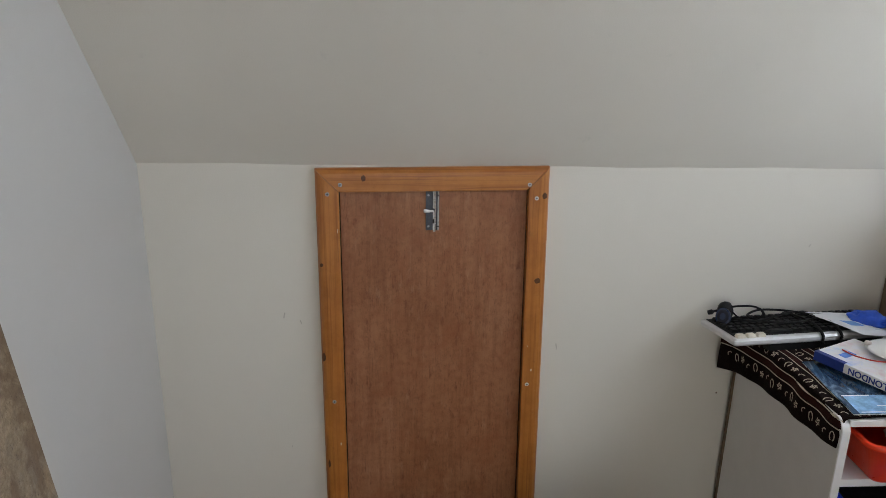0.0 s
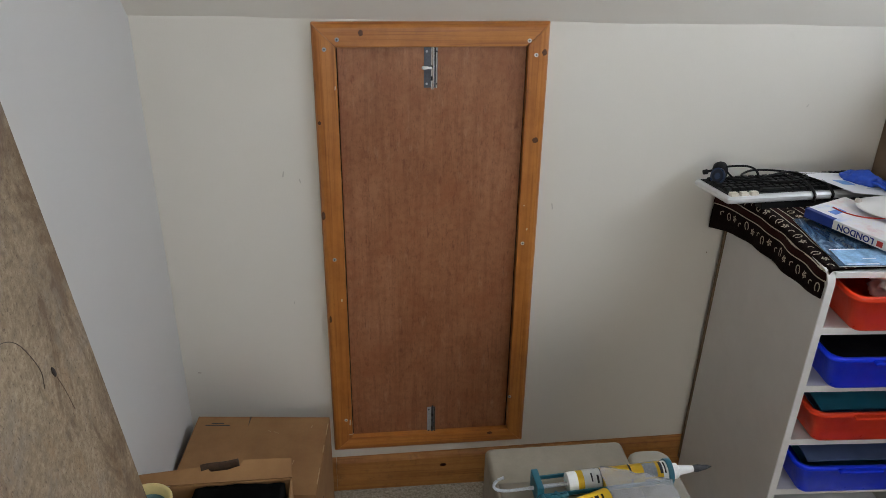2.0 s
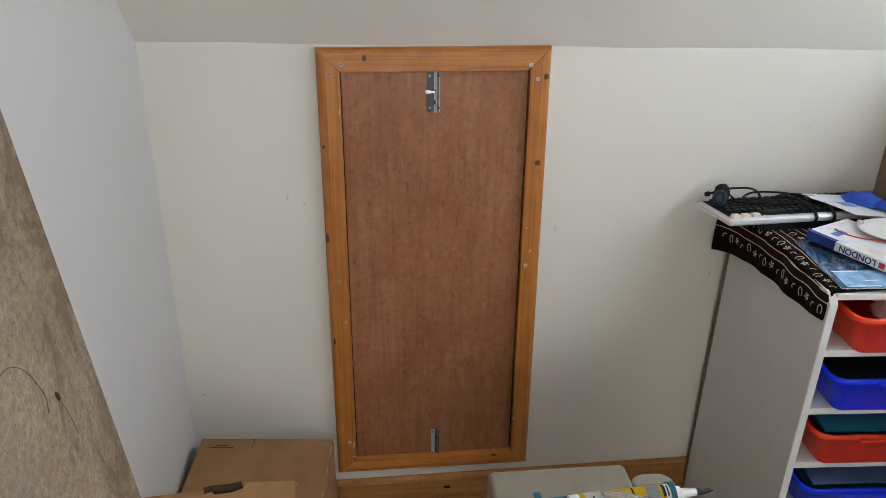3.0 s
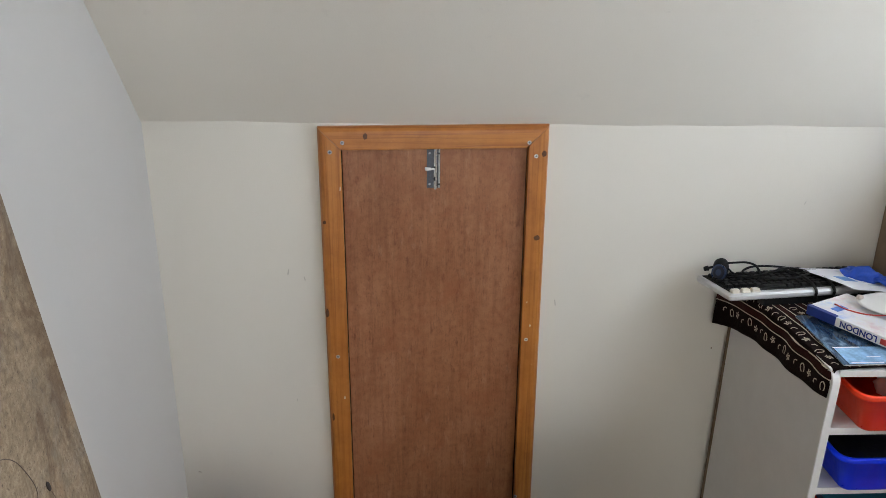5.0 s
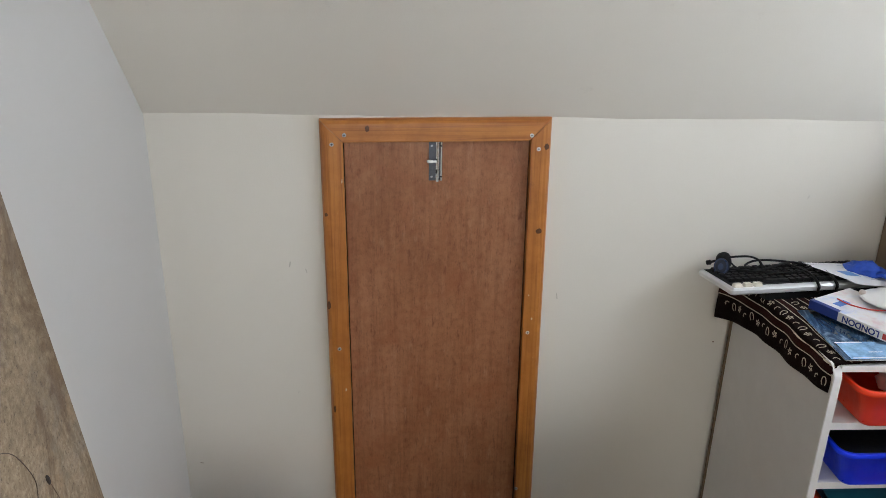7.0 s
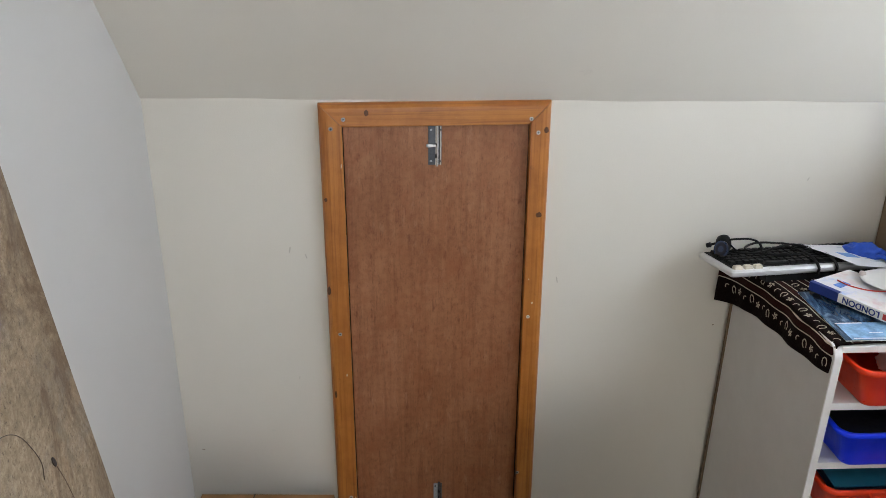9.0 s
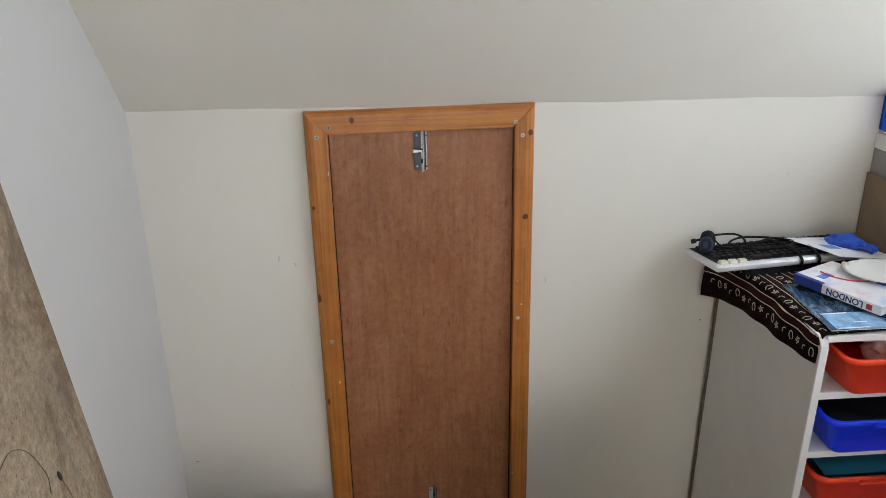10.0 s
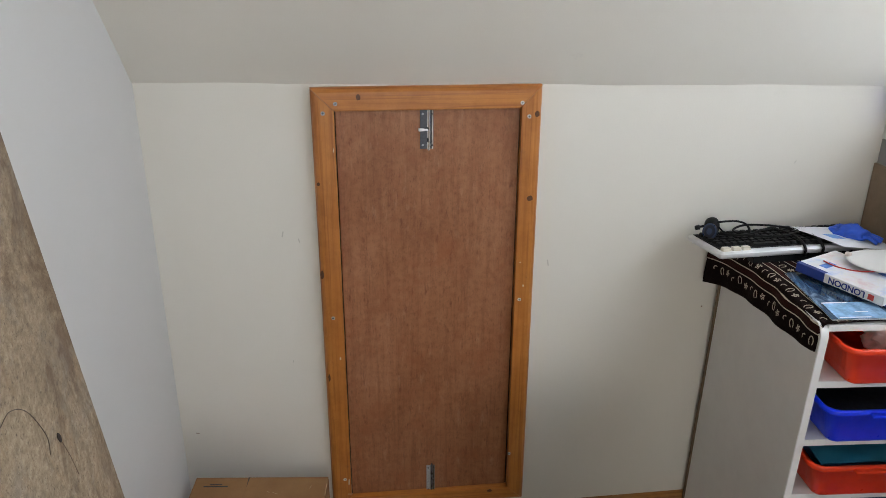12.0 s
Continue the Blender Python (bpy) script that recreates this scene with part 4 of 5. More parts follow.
def motif(s, v, kind):
    """A small printed sign on the cloth: a horseshoe, a stroke or a knotted figure."""
    bm = bmesh.new()
    w = 0.0030 if kind == 2 else 0.0024
    turn = (-0.35, 0.5, 0.0)[kind] + random.uniform(-0.2, 0.2)
    ct, st = math.cos(turn), math.sin(turn)
    lines = []
    if kind == 0:
        lines.append([(0.0065 * math.cos(radians(a)), 0.0105 * math.sin(radians(a))) for a in range(-60, 241, 20)])
    elif kind == 1:
        lines.append([(-0.003, -0.006), (0.001, -0.004), (0.003, 0.0), (0.001, 0.005), (-0.003, 0.007)])
    else:
        for k in range(5):
            g = 2 * math.pi * k / 5 + s * 40
            lines.append([(0.002 * math.cos(g), 0.002 * math.sin(g)), (0.006 * math.cos(g + 0.2), 0.006 * math.sin(g + 0.2)), (0.0085 * math.cos(g + 0.7), 0.0085 * math.sin(g + 0.7))])
    for line in lines:
        prev = None
        for i, (a, b) in enumerate(line):
            p, q = line[max(0, i - 1)], line[min(len(line) - 1, i + 1)]
            d = Vector((q[0] - p[0], q[1] - p[1])).normalized()
            d = Vector((d.x * ct - d.y * st, d.x * st + d.y * ct))
            a, b = a * ct - b * st, a * st + b * ct
            nx, ny = -d.y * w / 2, d.x * w / 2
            L = CY1 - CY0
            pair = [bm.verts.new(cloth_point(s - (b + k * ny), v + (a + k * nx) / L, 0.002)) for k in (1, -1)]
            if prev:
                bm.faces.new((prev[0], prev[1], pair[1], pair[0]))
            prev = pair
    bm.normal_update()
    bmesh.ops.solidify(bm, geom=bm.faces[:], thickness=0.0003)
    part("motif", bm, CLOTH_CREAM, cloth)


for row, s0 in enumerate((EDGE_S + 0.056, EDGE_S - 0.006, EDGE_S - 0.068, EDGE_S - 0.132, EDGE_S - 0.196)):
    for i in range(17):
        v = 0.03 + i * 0.057 + 0.012 * (row % 2)
        if v < 0.97:
            motif(s0 + drift(v) + 0.003 * math.sin(3 * i + row), v, (i + row) % 3)

# ---------------------------------------------------------------- things on the cabinet
TABLE = UTOP + 0.006

# glossy magazine
mag = empty("magazine", Matrix.Translation((0.838, -0.519, TABLE)) @ Matrix.Rotation(radians(-5), 4, "Z"), "glossy dark blue magazine lying flat on the cloth", "magazine")
part("cover", sheet(lambda u, v: (0.215 * u, 0.245 * v, 0.0035 + 0.002 * math.sin(3 * u)), 6, 6, 0.0006), GLOSS, mag)
part("pages", sheet(lambda u, v: (0.002 + 0.212 * u, 0.001 + 0.243 * v, 0.0025 + 0.002 * math.sin(3 * u)), 6, 6, 0.0024), PAPER, mag)

PALE_BLUE = plain("pale_blue_print", (0.26, 0.46, 0.74), 0.18, 0, 0.45, 34, 0.0)
part("cover_panel", sheet(lambda u, v: (0.014 + 0.120 * u, 0.001 + 0.078 * v, 0.0042 + 0.002 * math.sin(3 * (0.014 + 0.120 * u) / 0.215)), 5, 4, 0.0002), PALE_BLUE, mag, "pale blue printed panel")
for lx, ly, lw, lh in ((0.012, 0.074, 0.060, 0.004), (0.020, 0.004, 0.070, 0.003), (0.066, 0.030, 0.030, 0.0025)):
    part("cover_line", sheet(lambda u, v: (lx + lw * u, ly + lh * v, 0.0046 + 0.002 * math.sin(3 * (lx + lw * u) / 0.215)), 4, 1, 0.0002), PAPER, mag, "white printed line")

# second and first book


def book(m, w, d, h, cover, spine_mat, label):
    """A paperback: spine along local y at x = 0, cover boards and a page block."""
    b = empty("book", m, label, "book", "books on the cabinet")
    part("pages", boxm(0.0025, w - 0.002, 0.0015, d - 0.0015, 0.0008, h - 0.0008), PAPER, b)
    part("front_cover", boxm(0.0012, w, 0, d, h - 0.0008, h, 0.0003, 1), cover, b)
    part("back_cover", boxm(0.0012, w, 0, d, 0, 0.0008, 0.0003, 1), cover, b)
    part("spine", boxm(0.0, 0.0013, 0, d, 0, h, 0.0004, 1), spine_mat, b)
    return b


B1 = Matrix.Translation((0.974, -0.488, TABLE + 0.012)) @ Matrix.Rotation(radians(24), 4, "Z")
lower = book(Matrix.Translation((0.998, -0.492, TABLE + 0.0045)) @ Matrix.Rotation(radians(22), 4, "Z"), 0.145, 0.21, 0.0075, plain("grey_cover", (0.32, 0.34, 0.38), 0.4), NAVY, "thin dark paperback under the street atlas")
atlas = book(B1, 0.150, 0.225, 0.022, MAP, WHITE_PLASTIC, "white and blue street atlas paperback with a map cover")
part("spine_end", boxm(-0.0006, 0.0004, 0.148, 0.2245, 0.0002, 0.0218), NAVY, atlas, "navy blue end of the spine")
part("cover_edge", boxm(-0.0004, 0.012, 0.148, 0.2252, 0.0219, 0.0226), NAVY, atlas)
lettering("LONDON", 0.0210, NAVY, atlas, Matrix.Translation((-0.0004, 0.090, 0.011)) @ Matrix(((0, 0, -1, 0), (1, 0, 0, 0), (0, -1, 0, 0), (0, 0, 0, 1))), "title")
part("emblem", boxm(-0.0008, 0.0, 0.022, 0.036, 0.004, 0.017), RED_PRINT, atlas, "red printed emblem")
part("cover_block", boxm(0.11, 0.135, 0.06, 0.085, 0.0219, 0.0225), INK_BLUE, atlas)
part("cover_block", boxm(0.03, 0.07, 0.165, 0.185, 0.0219, 0.0225), INK_BLUE, atlas)

# red cord trailing over the atlas
bm = tube(smooth_line([(0.95, -0.285, 1.020), (0.962, -0.318, 1.0195), (0.995, -0.348, 1.0195), (1.045, -0.355, 1.0195), (1.08, -0.33, 1.020)], 8), 0.0017, 6)
tagged(part("red_cord", bm, RED_PRINT, smooth=True), "thin red cord lying over the atlas", "cord")

# flat white pouch on the atlas: two welded skins with a seam, a corner spout and a grey print
bag = empty("white_pouch", Matrix.Translation((1.102, -0.330, 1.0305)) @ Matrix.Rotation(radians(-14), 4, "Z"), "flat white plastic pouch with grey print on the atlas", "pouch")


def pouch_skin(u, v, lift=0.0):
    a, q = 2 * math.pi * u, v
    k = 1 + 0.05 * math.sin(2 * a + 0.6) + 0.03 * math.sin(3 * a)
    d = Vector((math.cos(a), math.sin(a), 0))
    z = 0.017 * (1 - q ** 2.4) + 0.0025 * noise.noise(Vector((3 * q * d.x, 3 * q * d.y, 1))) * (1 - q)
    return Vector((d.x * 0.104 * k * q, d.y * 0.078 * k * q, z + lift))


rings = [[tuple(pouch_skin(i / 40, q)) for i in range(40)] for q in (0.02, 0.2, 0.4, 0.6, 0.75, 0.87, 0.95, 1.0)]
low = [[(x, y, -min(z, 0.0125)) for x, y, z in ring] for ring in rings[::-1]]
part("skin", loft(bmesh.new(), rings + low[1:]), WHITE_BAG, bag, smooth=True)
part("seam", tube([tuple(pouch_skin(i / 60, 1.0)) for i in range(61)], 0.0014, 6), WHITE_PLASTIC, bag, "welded white seam", smooth=True)
bm = turned([(0.0, 0.0), (0.007, 0.0), (0.0075, 0.006), (0.006, 0.011), (0.0, 0.012)], 14, m=Matrix.Translation((-0.094, 0.022, 0.002)) @ Matrix.Rotation(radians(-70), 4, "Y"))
part("spout", bm, plain("pinkish_plastic", (0.70, 0.60, 0.56), 0.4), bag, "dull pinkish spout", smooth=True)
for px_, py_, w_, h_ in ((0.004, 0.004, 0.010, 0.004), (0.014, 0.010, 0.007, 0.003), (0.012, -0.003, 0.004, 0.006)):
    part("print", boxm(px_ - w_, px_ + w_, py_ - h_, py_ + h_, 0.0165, 0.0185, 0.0004, 1), plain("grey_print", (0.30, 0.31, 0.33), 0.6), bag)

# keyboard
KB = Matrix.Translation((0.716, -0.219, TABLE + 0.020)) @ Matrix.Rotation(radians(3.6), 4, "Z") @ Matrix.Rotation(radians(-6.2), 4, "X")
kb = empty("keyboard", KB, "silver computer keyboard with black keys, cable wrapped round", "keyboard")
KW, KD = 0.43, 0.180
rings = [round_rect(KW / 2 - 0.004, KD / 2 - 0.004, 0.006, 0.0, cx=KW / 2, cy=KD / 2), round_rect(KW / 2, KD / 2, 0.009, 0.005, cx=KW / 2, cy=KD / 2),
         round_rect(KW / 2, KD / 2, 0.009, 0.012, cx=KW / 2, cy=KD / 2), round_rect(KW / 2 - 0.005, KD / 2 - 0.005, 0.006, 0.017, cx=KW / 2, cy=KD / 2)]
part("case", loft(bmesh.new(), rings), SILVER_PLASTIC, kb, "silver plastic case", smooth=False)
part("key_bed", boxm(0.012, KW - 0.012, 0.022, KD - 0.010, 0.0165, 0.0185, 0.001, 1), BLACK_PLASTIC, kb, "black key bed")
key_bm = loft(bmesh.new(), [round_rect(0.0088, 0.0088, 0.002, 0.0, 2), round_rect(0.0086, 0.0086, 0.002, 0.003, 2), round_rect(0.0066, 0.0066, 0.002, 0.008, 2)])
first_key = part("key", key_bm, BLACK_PLASTIC, kb, m=Matrix.Translation((0.024, 0.036, 0.018)))
for r in range(6):
    for c in range(21):
        if r == 0 and c < 7 or (r == 0 and c == 0):
            continue
        k = first_key.copy()
        scene.collection.objects.link(k)
        k.matrix_basis = Matrix.Translation((0.026 + c * 0.0195 + 0.003 * (r % 3), 0.037 + r * 0.0215 + (0.008 if r == 5 else 0), 0.018))
first_key.matrix_basis = Matrix.Translation((0.026 + 5.6 * 0.0195, 0.037, 0.018)) @ Matrix.Diagonal((3.6, 1, 1, 1))
wide_bm = loft(bmesh.new(), [round_rect(0.0112, 0.0090, 0.002, 0.0, 2), round_rect(0.011, 0.0088, 0.002, 0.003, 2), round_rect(0.009, 0.0068, 0.002, 0.009, 2)])
wk = part("key", wide_bm, KEY_CREAM, kb, "yellowed cream key", m=Matrix.Translation((0.024, 0.018, 0.0165)))
for c in (1, 2):
    k = wk.copy()
    scene.collection.objects.link(k)
    k.matrix_basis = Matrix.Translation((0.024 + c * 0.027, 0.018, 0.0165))
for bx in (0.232, 0.282):
    bm = bmesh.new()
    loop = [(bx, -0.003, 0.004), (bx, -0.004, 0.016), (bx + 0.004, 0.03, 0.030), (bx + 0.010, 0.09, 0.031), (bx + 0.014, KD + 0.003, 0.02), (bx + 0.014, KD + 0.003, 0.0), (bx + 0.006, 0.07, -0.004), (bx, -0.002, -0.003), (bx, -0.003, 0.004)]
    part("strap", tube(smooth_line(loop, 6), 0.0042, 8, flat=0.7), BLACK_PLASTIC, kb, "black cable wound round the keyboard", smooth=True)
tube_pts = smooth_line([(0.06, 0.12, 0.031), (0.11, 0.085, 0.034), (0.17, 0.10, 0.040), (0.24, 0.13, 0.038), (0.27, 0.09, 0.034), (0.20, 0.06, 0.033), (0.13, 0.075, 0.034), (0.10, 0.12, 0.036), (0.15, 0.155, 0.040), (0.22, 0.145, 0.038), (0.28, 0.11, 0.034), (0.34, 0.12, 0.032)], 8)
part("cable", tube(tube_pts, 0.0030, 7), BLACK_PLASTIC, kb, "loose black cable", smooth=True)
part("foot", boxm(0.10, KW - 0.02, 0.012, 0.040, -0.021, 0.001, 0.002), BLACK_PLASTIC, kb)
part("foot", boxm(0.10, KW - 0.02, KD - 0.03, KD - 0.01, -0.004, 0.001, 0.001), BLACK_PLASTIC, kb)

# small headset on the keyboard
HS = Matrix.Translation((0.750, -0.072, TABLE + 0.031)) @ Matrix.Scale(0.98, 4)
hs = empty("headset", HS, "small black headset with a thin band resting on the keyboard", "headset")
cup_turn = Matrix.Rotation(radians(28), 4, "Z") @ Matrix.Rotation(radians(72), 4, "X")
part("ear_cup", turned([(0.0, -0.012), (0.016, -0.012), (0.023, -0.008), (0.025, 0.0), (0.024, 0.007), (0.018, 0.010), (0.0, 0.010)], 26, m=Matrix.Translation((0.008, 0.004, 0.020)) @ cup_turn), BLACK_PLASTIC, hs, smooth=True)
pad = part("ear_pad", turned([(0.006, -0.004), (0.018, -0.006), (0.022, -0.001), (0.0205, 0.005), (0.012, 0.007), (0.006, 0.004)], 26, m=Matrix.Translation((-0.006, -0.020, 0.014)) @ Matrix.Rotation(radians(-66), 4, "Z") @ Matrix.Rotation(radians(72), 4, "X")), plain("dark_blue_foam", (0.004, 0.010, 0.030), 0.45), hs, "dark blue ear pad", smooth=True)
part("pad_ring", turned([(0.0205, 0.004), (0.0225, 0.004), (0.0225, 0.0055), (0.0205, 0.0055)], 26, m=Matrix.Translation((-0.006, -0.020, 0.014)) @ Matrix.Rotation(radians(-66), 4, "Z") @ Matrix.Rotation(radians(72), 4, "X")), plain("pale_blue_rim", (0.022, 0.045, 0.11), 0.3), pad)
part("microphone_stem", tube([(-0.026, 0.008, 0.017), (-0.012, 0.008, 0.020), (0.002, 0.006, 0.022)], 0.0035, 8), BLACK_PLASTIC, hs, smooth=True)
part("microphone", turned([(0.0, -0.008), (0.006, -0.007), (0.007, 0.004), (0.0, 0.008)], 12, m=Matrix.Translation((-0.030, 0.008, 0.016)) @ Matrix.Rotation(radians(80), 4, "Y")), BLACK_PLASTIC, hs, smooth=True)
band = smooth_line([(0.020, 0.006, 0.030), (0.045, 0.000, 0.034), (0.074, -0.008, 0.036), (0.094, -0.020, 0.030), (0.099, -0.034, 0.014), (0.094, -0.042, 0.004)], 8)
part("band", tube(band, 0.0036, 8, flat=0.8), BLACK_PLASTIC, hs, smooth=True)
part("arm", tube(smooth_line([(0.026, 0.002, 0.018), (0.038, -0.008, 0.006), (0.050, -0.022, -0.004), (0.068, -0.03, -0.006)], 6), 0.0024, 7), BLACK_PLASTIC, hs, smooth=True)

# letter lying over the keyboard's end
letter = empty("letter", Matrix(), "white printed letter lying over the end of the keyboard", "paper")
LC = [Vector((0.966, -0.072, TABLE + 0.043)), Vector((1.030, -0.236, TABLE + 0.050)), Vector((1.135, -0.090, TABLE + 0.037)), Vector((1.190, -0.240, TABLE + 0.039))]


def letter_point(u, v, lift=0.0):
    """u along the edge by the keyboard, v across the page."""
    p = LC[0] * (1 - u) * (1 - v) + LC[1] * u * (1 - v) + LC[2] * (1 - u) * v + LC[3] * u * v
    return p + Vector((0, 0, 0.003 * math.sin(3 * u + 2 * v) + lift))


part("page", sheet(lambda u, v: letter_point(u, v), 10, 10, 0.0006), PAPER, letter)
part("printed_mark", sheet(lambda u, v: letter_point(0.42 + 0.20 * u, 0.20 + 0.22 * v, 0.0006), 5, 5, 0.0003), plain("pale_blue_ink", (0.16, 0.34, 0.70), 0.6), letter, "pale blue printed mark")
ink = plain("grey_ink", (0.58, 0.61, 0.67), 0.7)
for i in range(7):
    u0 = 0.12 + 0.10 * i
    part("text_bar", sheet(lambda u, v, a=u0: letter_point(a + 0.025 * u, 0.48 + (0.42 if i % 3 else 0.28) * v, 0.0006), 1, 5, 0.0003), ink, letter)

# blue rubber glove
gl = empty("rubber_glove", Matrix.Translation((1.100, -0.150, TABLE + 0.050)) @ Matrix.Rotation(radians(-48), 4, "Z"), "crumpled blue rubber glove on the papers", "glove")
bm = bmesh.new()
bmesh.ops.create_icosphere(bm, subdivisions=4, radius=1.0)
for v in bm.verts:
    d = v.co.normalized()
    k = 1 + 0.35 * noise.noise(d * 2.2 + Vector((4, 1, 0))) + 0.18 * abs(noise.noise(d * 6))
    v.co = Vector((d.x * 0.044 * k, d.y * 0.023 * k, max(-0.012, d.z * 0.024 * k + 0.006 * d.x)))
part("palm", bm, NITRILE, gl, smooth=True)
for i, (dx, dy, a) in enumerate(((0.032, -0.010, -16), (0.036, 0.000, -2), (0.034, 0.010, 10), (-0.024, 0.012, 118))):
    q = Vector((math.cos(radians(a)), math.sin(radians(a)), 0))
    base = Vector((dx, dy, 0.0))
    part("finger", tube([base, base + q * 0.015 + Vector((0, 0, 0.004)), base + q * 0.032, base + q * 0.042 - Vector((0, 0, 0.004))], 0.0066, 9, flat=0.7), NITRILE, gl, smooth=True)

# cardboard sheet standing between cabinet and gable wall
sh = empty("cardboard_sheet", Matrix(), "brown cardboard sheet standing between cabinet and gable wall", "cardboard")
part("sheet", boxm(RIGHT - 0.016, RIGHT - 0.007, -0.75, -0.006, FZ, 1.180, 0.001, 1), plain("dull_brown_card", (0.22, 0.155, 0.10), 0.8, 0, 0.15, 12), sh)
for (y0, z0, y1, z1) in ((-0.135, 1.135, -0.165, 1.130), (-0.125, 1.105, -0.165, 1.085)):
    part("scratch", tube([(RIGHT - 0.0165, y0, z0), (RIGHT - 0.0165, (y0 + y1) / 2, (z0 + z1) / 2 + 0.002), (RIGHT - 0.0165, y1, z1)], 0.0011, 5), PAPER, sh, "pale scratch")

# blue curtain beside the window
cur = empty("curtain", Matrix(), "plain blue cotton curtain drawn back beside the window", "curtain")
bm = bmesh.new()
rows_ = []
for j in range(13):
    y = -0.006 - 0.046 * j / 12
    x = RIGHT - 0.006 + 0.003 * math.sin(j * 1.5)
    ztop = knee_top(RIGHT) - y - 0.006
    rows_.append([bm.verts.new((x, y, 1.299 + (ztop - 1.299) * k / 8)) for k in range(9)])
for a, b in zip(rows_, rows_[1:]):
    for k in range(8):
        bm.faces.new((a[k], b[k], b[k + 1], a[k + 1]))
bmesh.ops.solidify(bm, geom=bm.faces[:], thickness=0.0012)
part("fabric", bm, CURTAIN, cur, smooth=True)

# ---------------------------------------------------------------- cardboard boxes in the corner
carton = empty("cardboard_box", pose(-0.666, -0.052, 0.0, 0, 0, -5.5), "closed brown cardboard box in the corner under the wall", "box", "cardboard boxes")
BW, BD, BH = 0.376, 0.31, 0.312
part("body", boxm(0, BW, -BD, 0, FZ, BH - 0.004, 0.002, 1), CARD, carton)
part("top_flap", boxm(0.001, BW * 0.40, -BD + 0.001, -0.001, BH - 0.004, BH, 0.0004, 1), CARD, carton)
part("top_flap", boxm(BW * 0.40 + 0.0003, BW - 0.001, -BD + 0.001, -0.001, BH - 0.004, BH + 0.0003, 0.0004, 1), CARD, carton)
part("slit", prism([(BW * 0.40 - 0.0022, -0.001), (BW * 0.40 + 0.0024, -0.001), (BW * 0.40 + 0.0004, -0.045)], "z", BH - 0.002, BH + 0.0006), GOUGE, carton, "dark open end of the seam")
for i, (a, b, y) in enumerate(((0.046, 0.080, -0.030), (0.030, 0.098, -0.038))):
    part("printed_bar", boxm(a, b, y - 0.0035, y, BH, BH + 0.0006), TEXT_BLACK, carton, "small line of dark print")
WORN_CARD = plain("worn_card", (0.47, 0.31, 0.17), 0.85, 0, 0.3, 90)
for sx, sy, sl, sa in ((0.235, -0.070, 0.016, -25), (0.215, -0.064, 0.010, -35), (0.330, -0.045, 0.012, 70), (0.300, -0.19, 0.018, 80)):
    part("scuff", boxm(-sl / 2, sl / 2, -0.0008, 0.0008, 0, 0.0005, 0.0002, 1), WORN_CARD, carton, m=Matrix.Translation((sx, sy, BH + 0.001)) @ Matrix.Rotation(radians(sa), 4, "Z"))
for sy, sl in ((-0.03, 0.05), (-0.12, 0.03), (-0.21, 0.06)):
    part("worn_edge", boxm(BW - 0.003, BW - 0.0005, sy - sl, sy, BH - 0.001, BH + 0.0016, 0.0007, 1), WORN_CARD, carton, "pale worn edge")
for i in range(4):
    part("printed_bar", boxm(BW - 0.0002, BW + 0.0005, -0.20 - 0.014 * i, -0.196 - 0.014 * i, 0.14, 0.20), TEXT_BLACK, carton)

# taller open carton in front of it
oc = empty("open_carton", pose(-0.690, -0.597, 0.0, 0, 0, 0.5), "open brown cardboard carton with a torn handle hole", "box", "cardboard boxes")
OW, OD, OH, T = 0.338, 0.185, 0.556, 0.004
part("side", boxm(0, T, -OD, 0, FZ, OH, 0.001, 1), CARD, oc)
part("side", boxm(OW - T, OW, -OD, 0, FZ, OH, 0.001, 1), CARD, oc)
part("side", boxm(T, OW - T, -T, 0, FZ, OH, 0.001, 1), CARD, oc)
part("side", boxm(T, OW - T, -OD, -OD + T, FZ, OH, 0.001, 1), CARD, oc)
part("bottom", boxm(T, OW - T, -OD + T, -T, FZ, FZ + T), CARD, oc)
# back flap standing up, with the torn hand hole as a notch in its edge
flap = [(-0.02, 0.0), (OW, 0.0), (OW - 0.002, 0.047), (0.232, 0.050), (0.226, 0.036), (0.200, 0.028), (0.165, 0.026), (0.158, 0.034), (0.150, 0.040), (0.02, 0.030), (-0.02, 0.024)]
fb = part("flap", prism(flap, "y", -T, 0.0), CARD, oc, m=Matrix.Translation((0, 0, OH)) @ Matrix.Rotation(radians(-72), 4, "X"))
part("tape_mark", boxm(0.098, 0.120, 0.0002, 0.0012, 0.024, 0.031, 0.0003, 1), PAPER, fb)
# dark flattened tube that stands for the shadow in the hand hole
bm = tube(smooth_line([(0.142, 0.001, 0.036), (0.160, 0.002, 0.040), (0.195, 0.002, 0.042), (0.222, 0.001, 0.046)], 6), 0.0125, 12, flat=0.7)
part("hole_shade", bm, plain("hole_shade_brown", (0.045, 0.022, 0.010), 0.95, 0, 0.4, 80), fb, "dark tube for the shade in the torn handle hole", smooth=True)
inner_box = tagged(part("small_carton", boxm(-0.680, -0.56, -0.772, -0.620, FZ + 0.0045, 0.478, 0.002), CARD), "smaller cardboard carton standing inside the open one", "box")

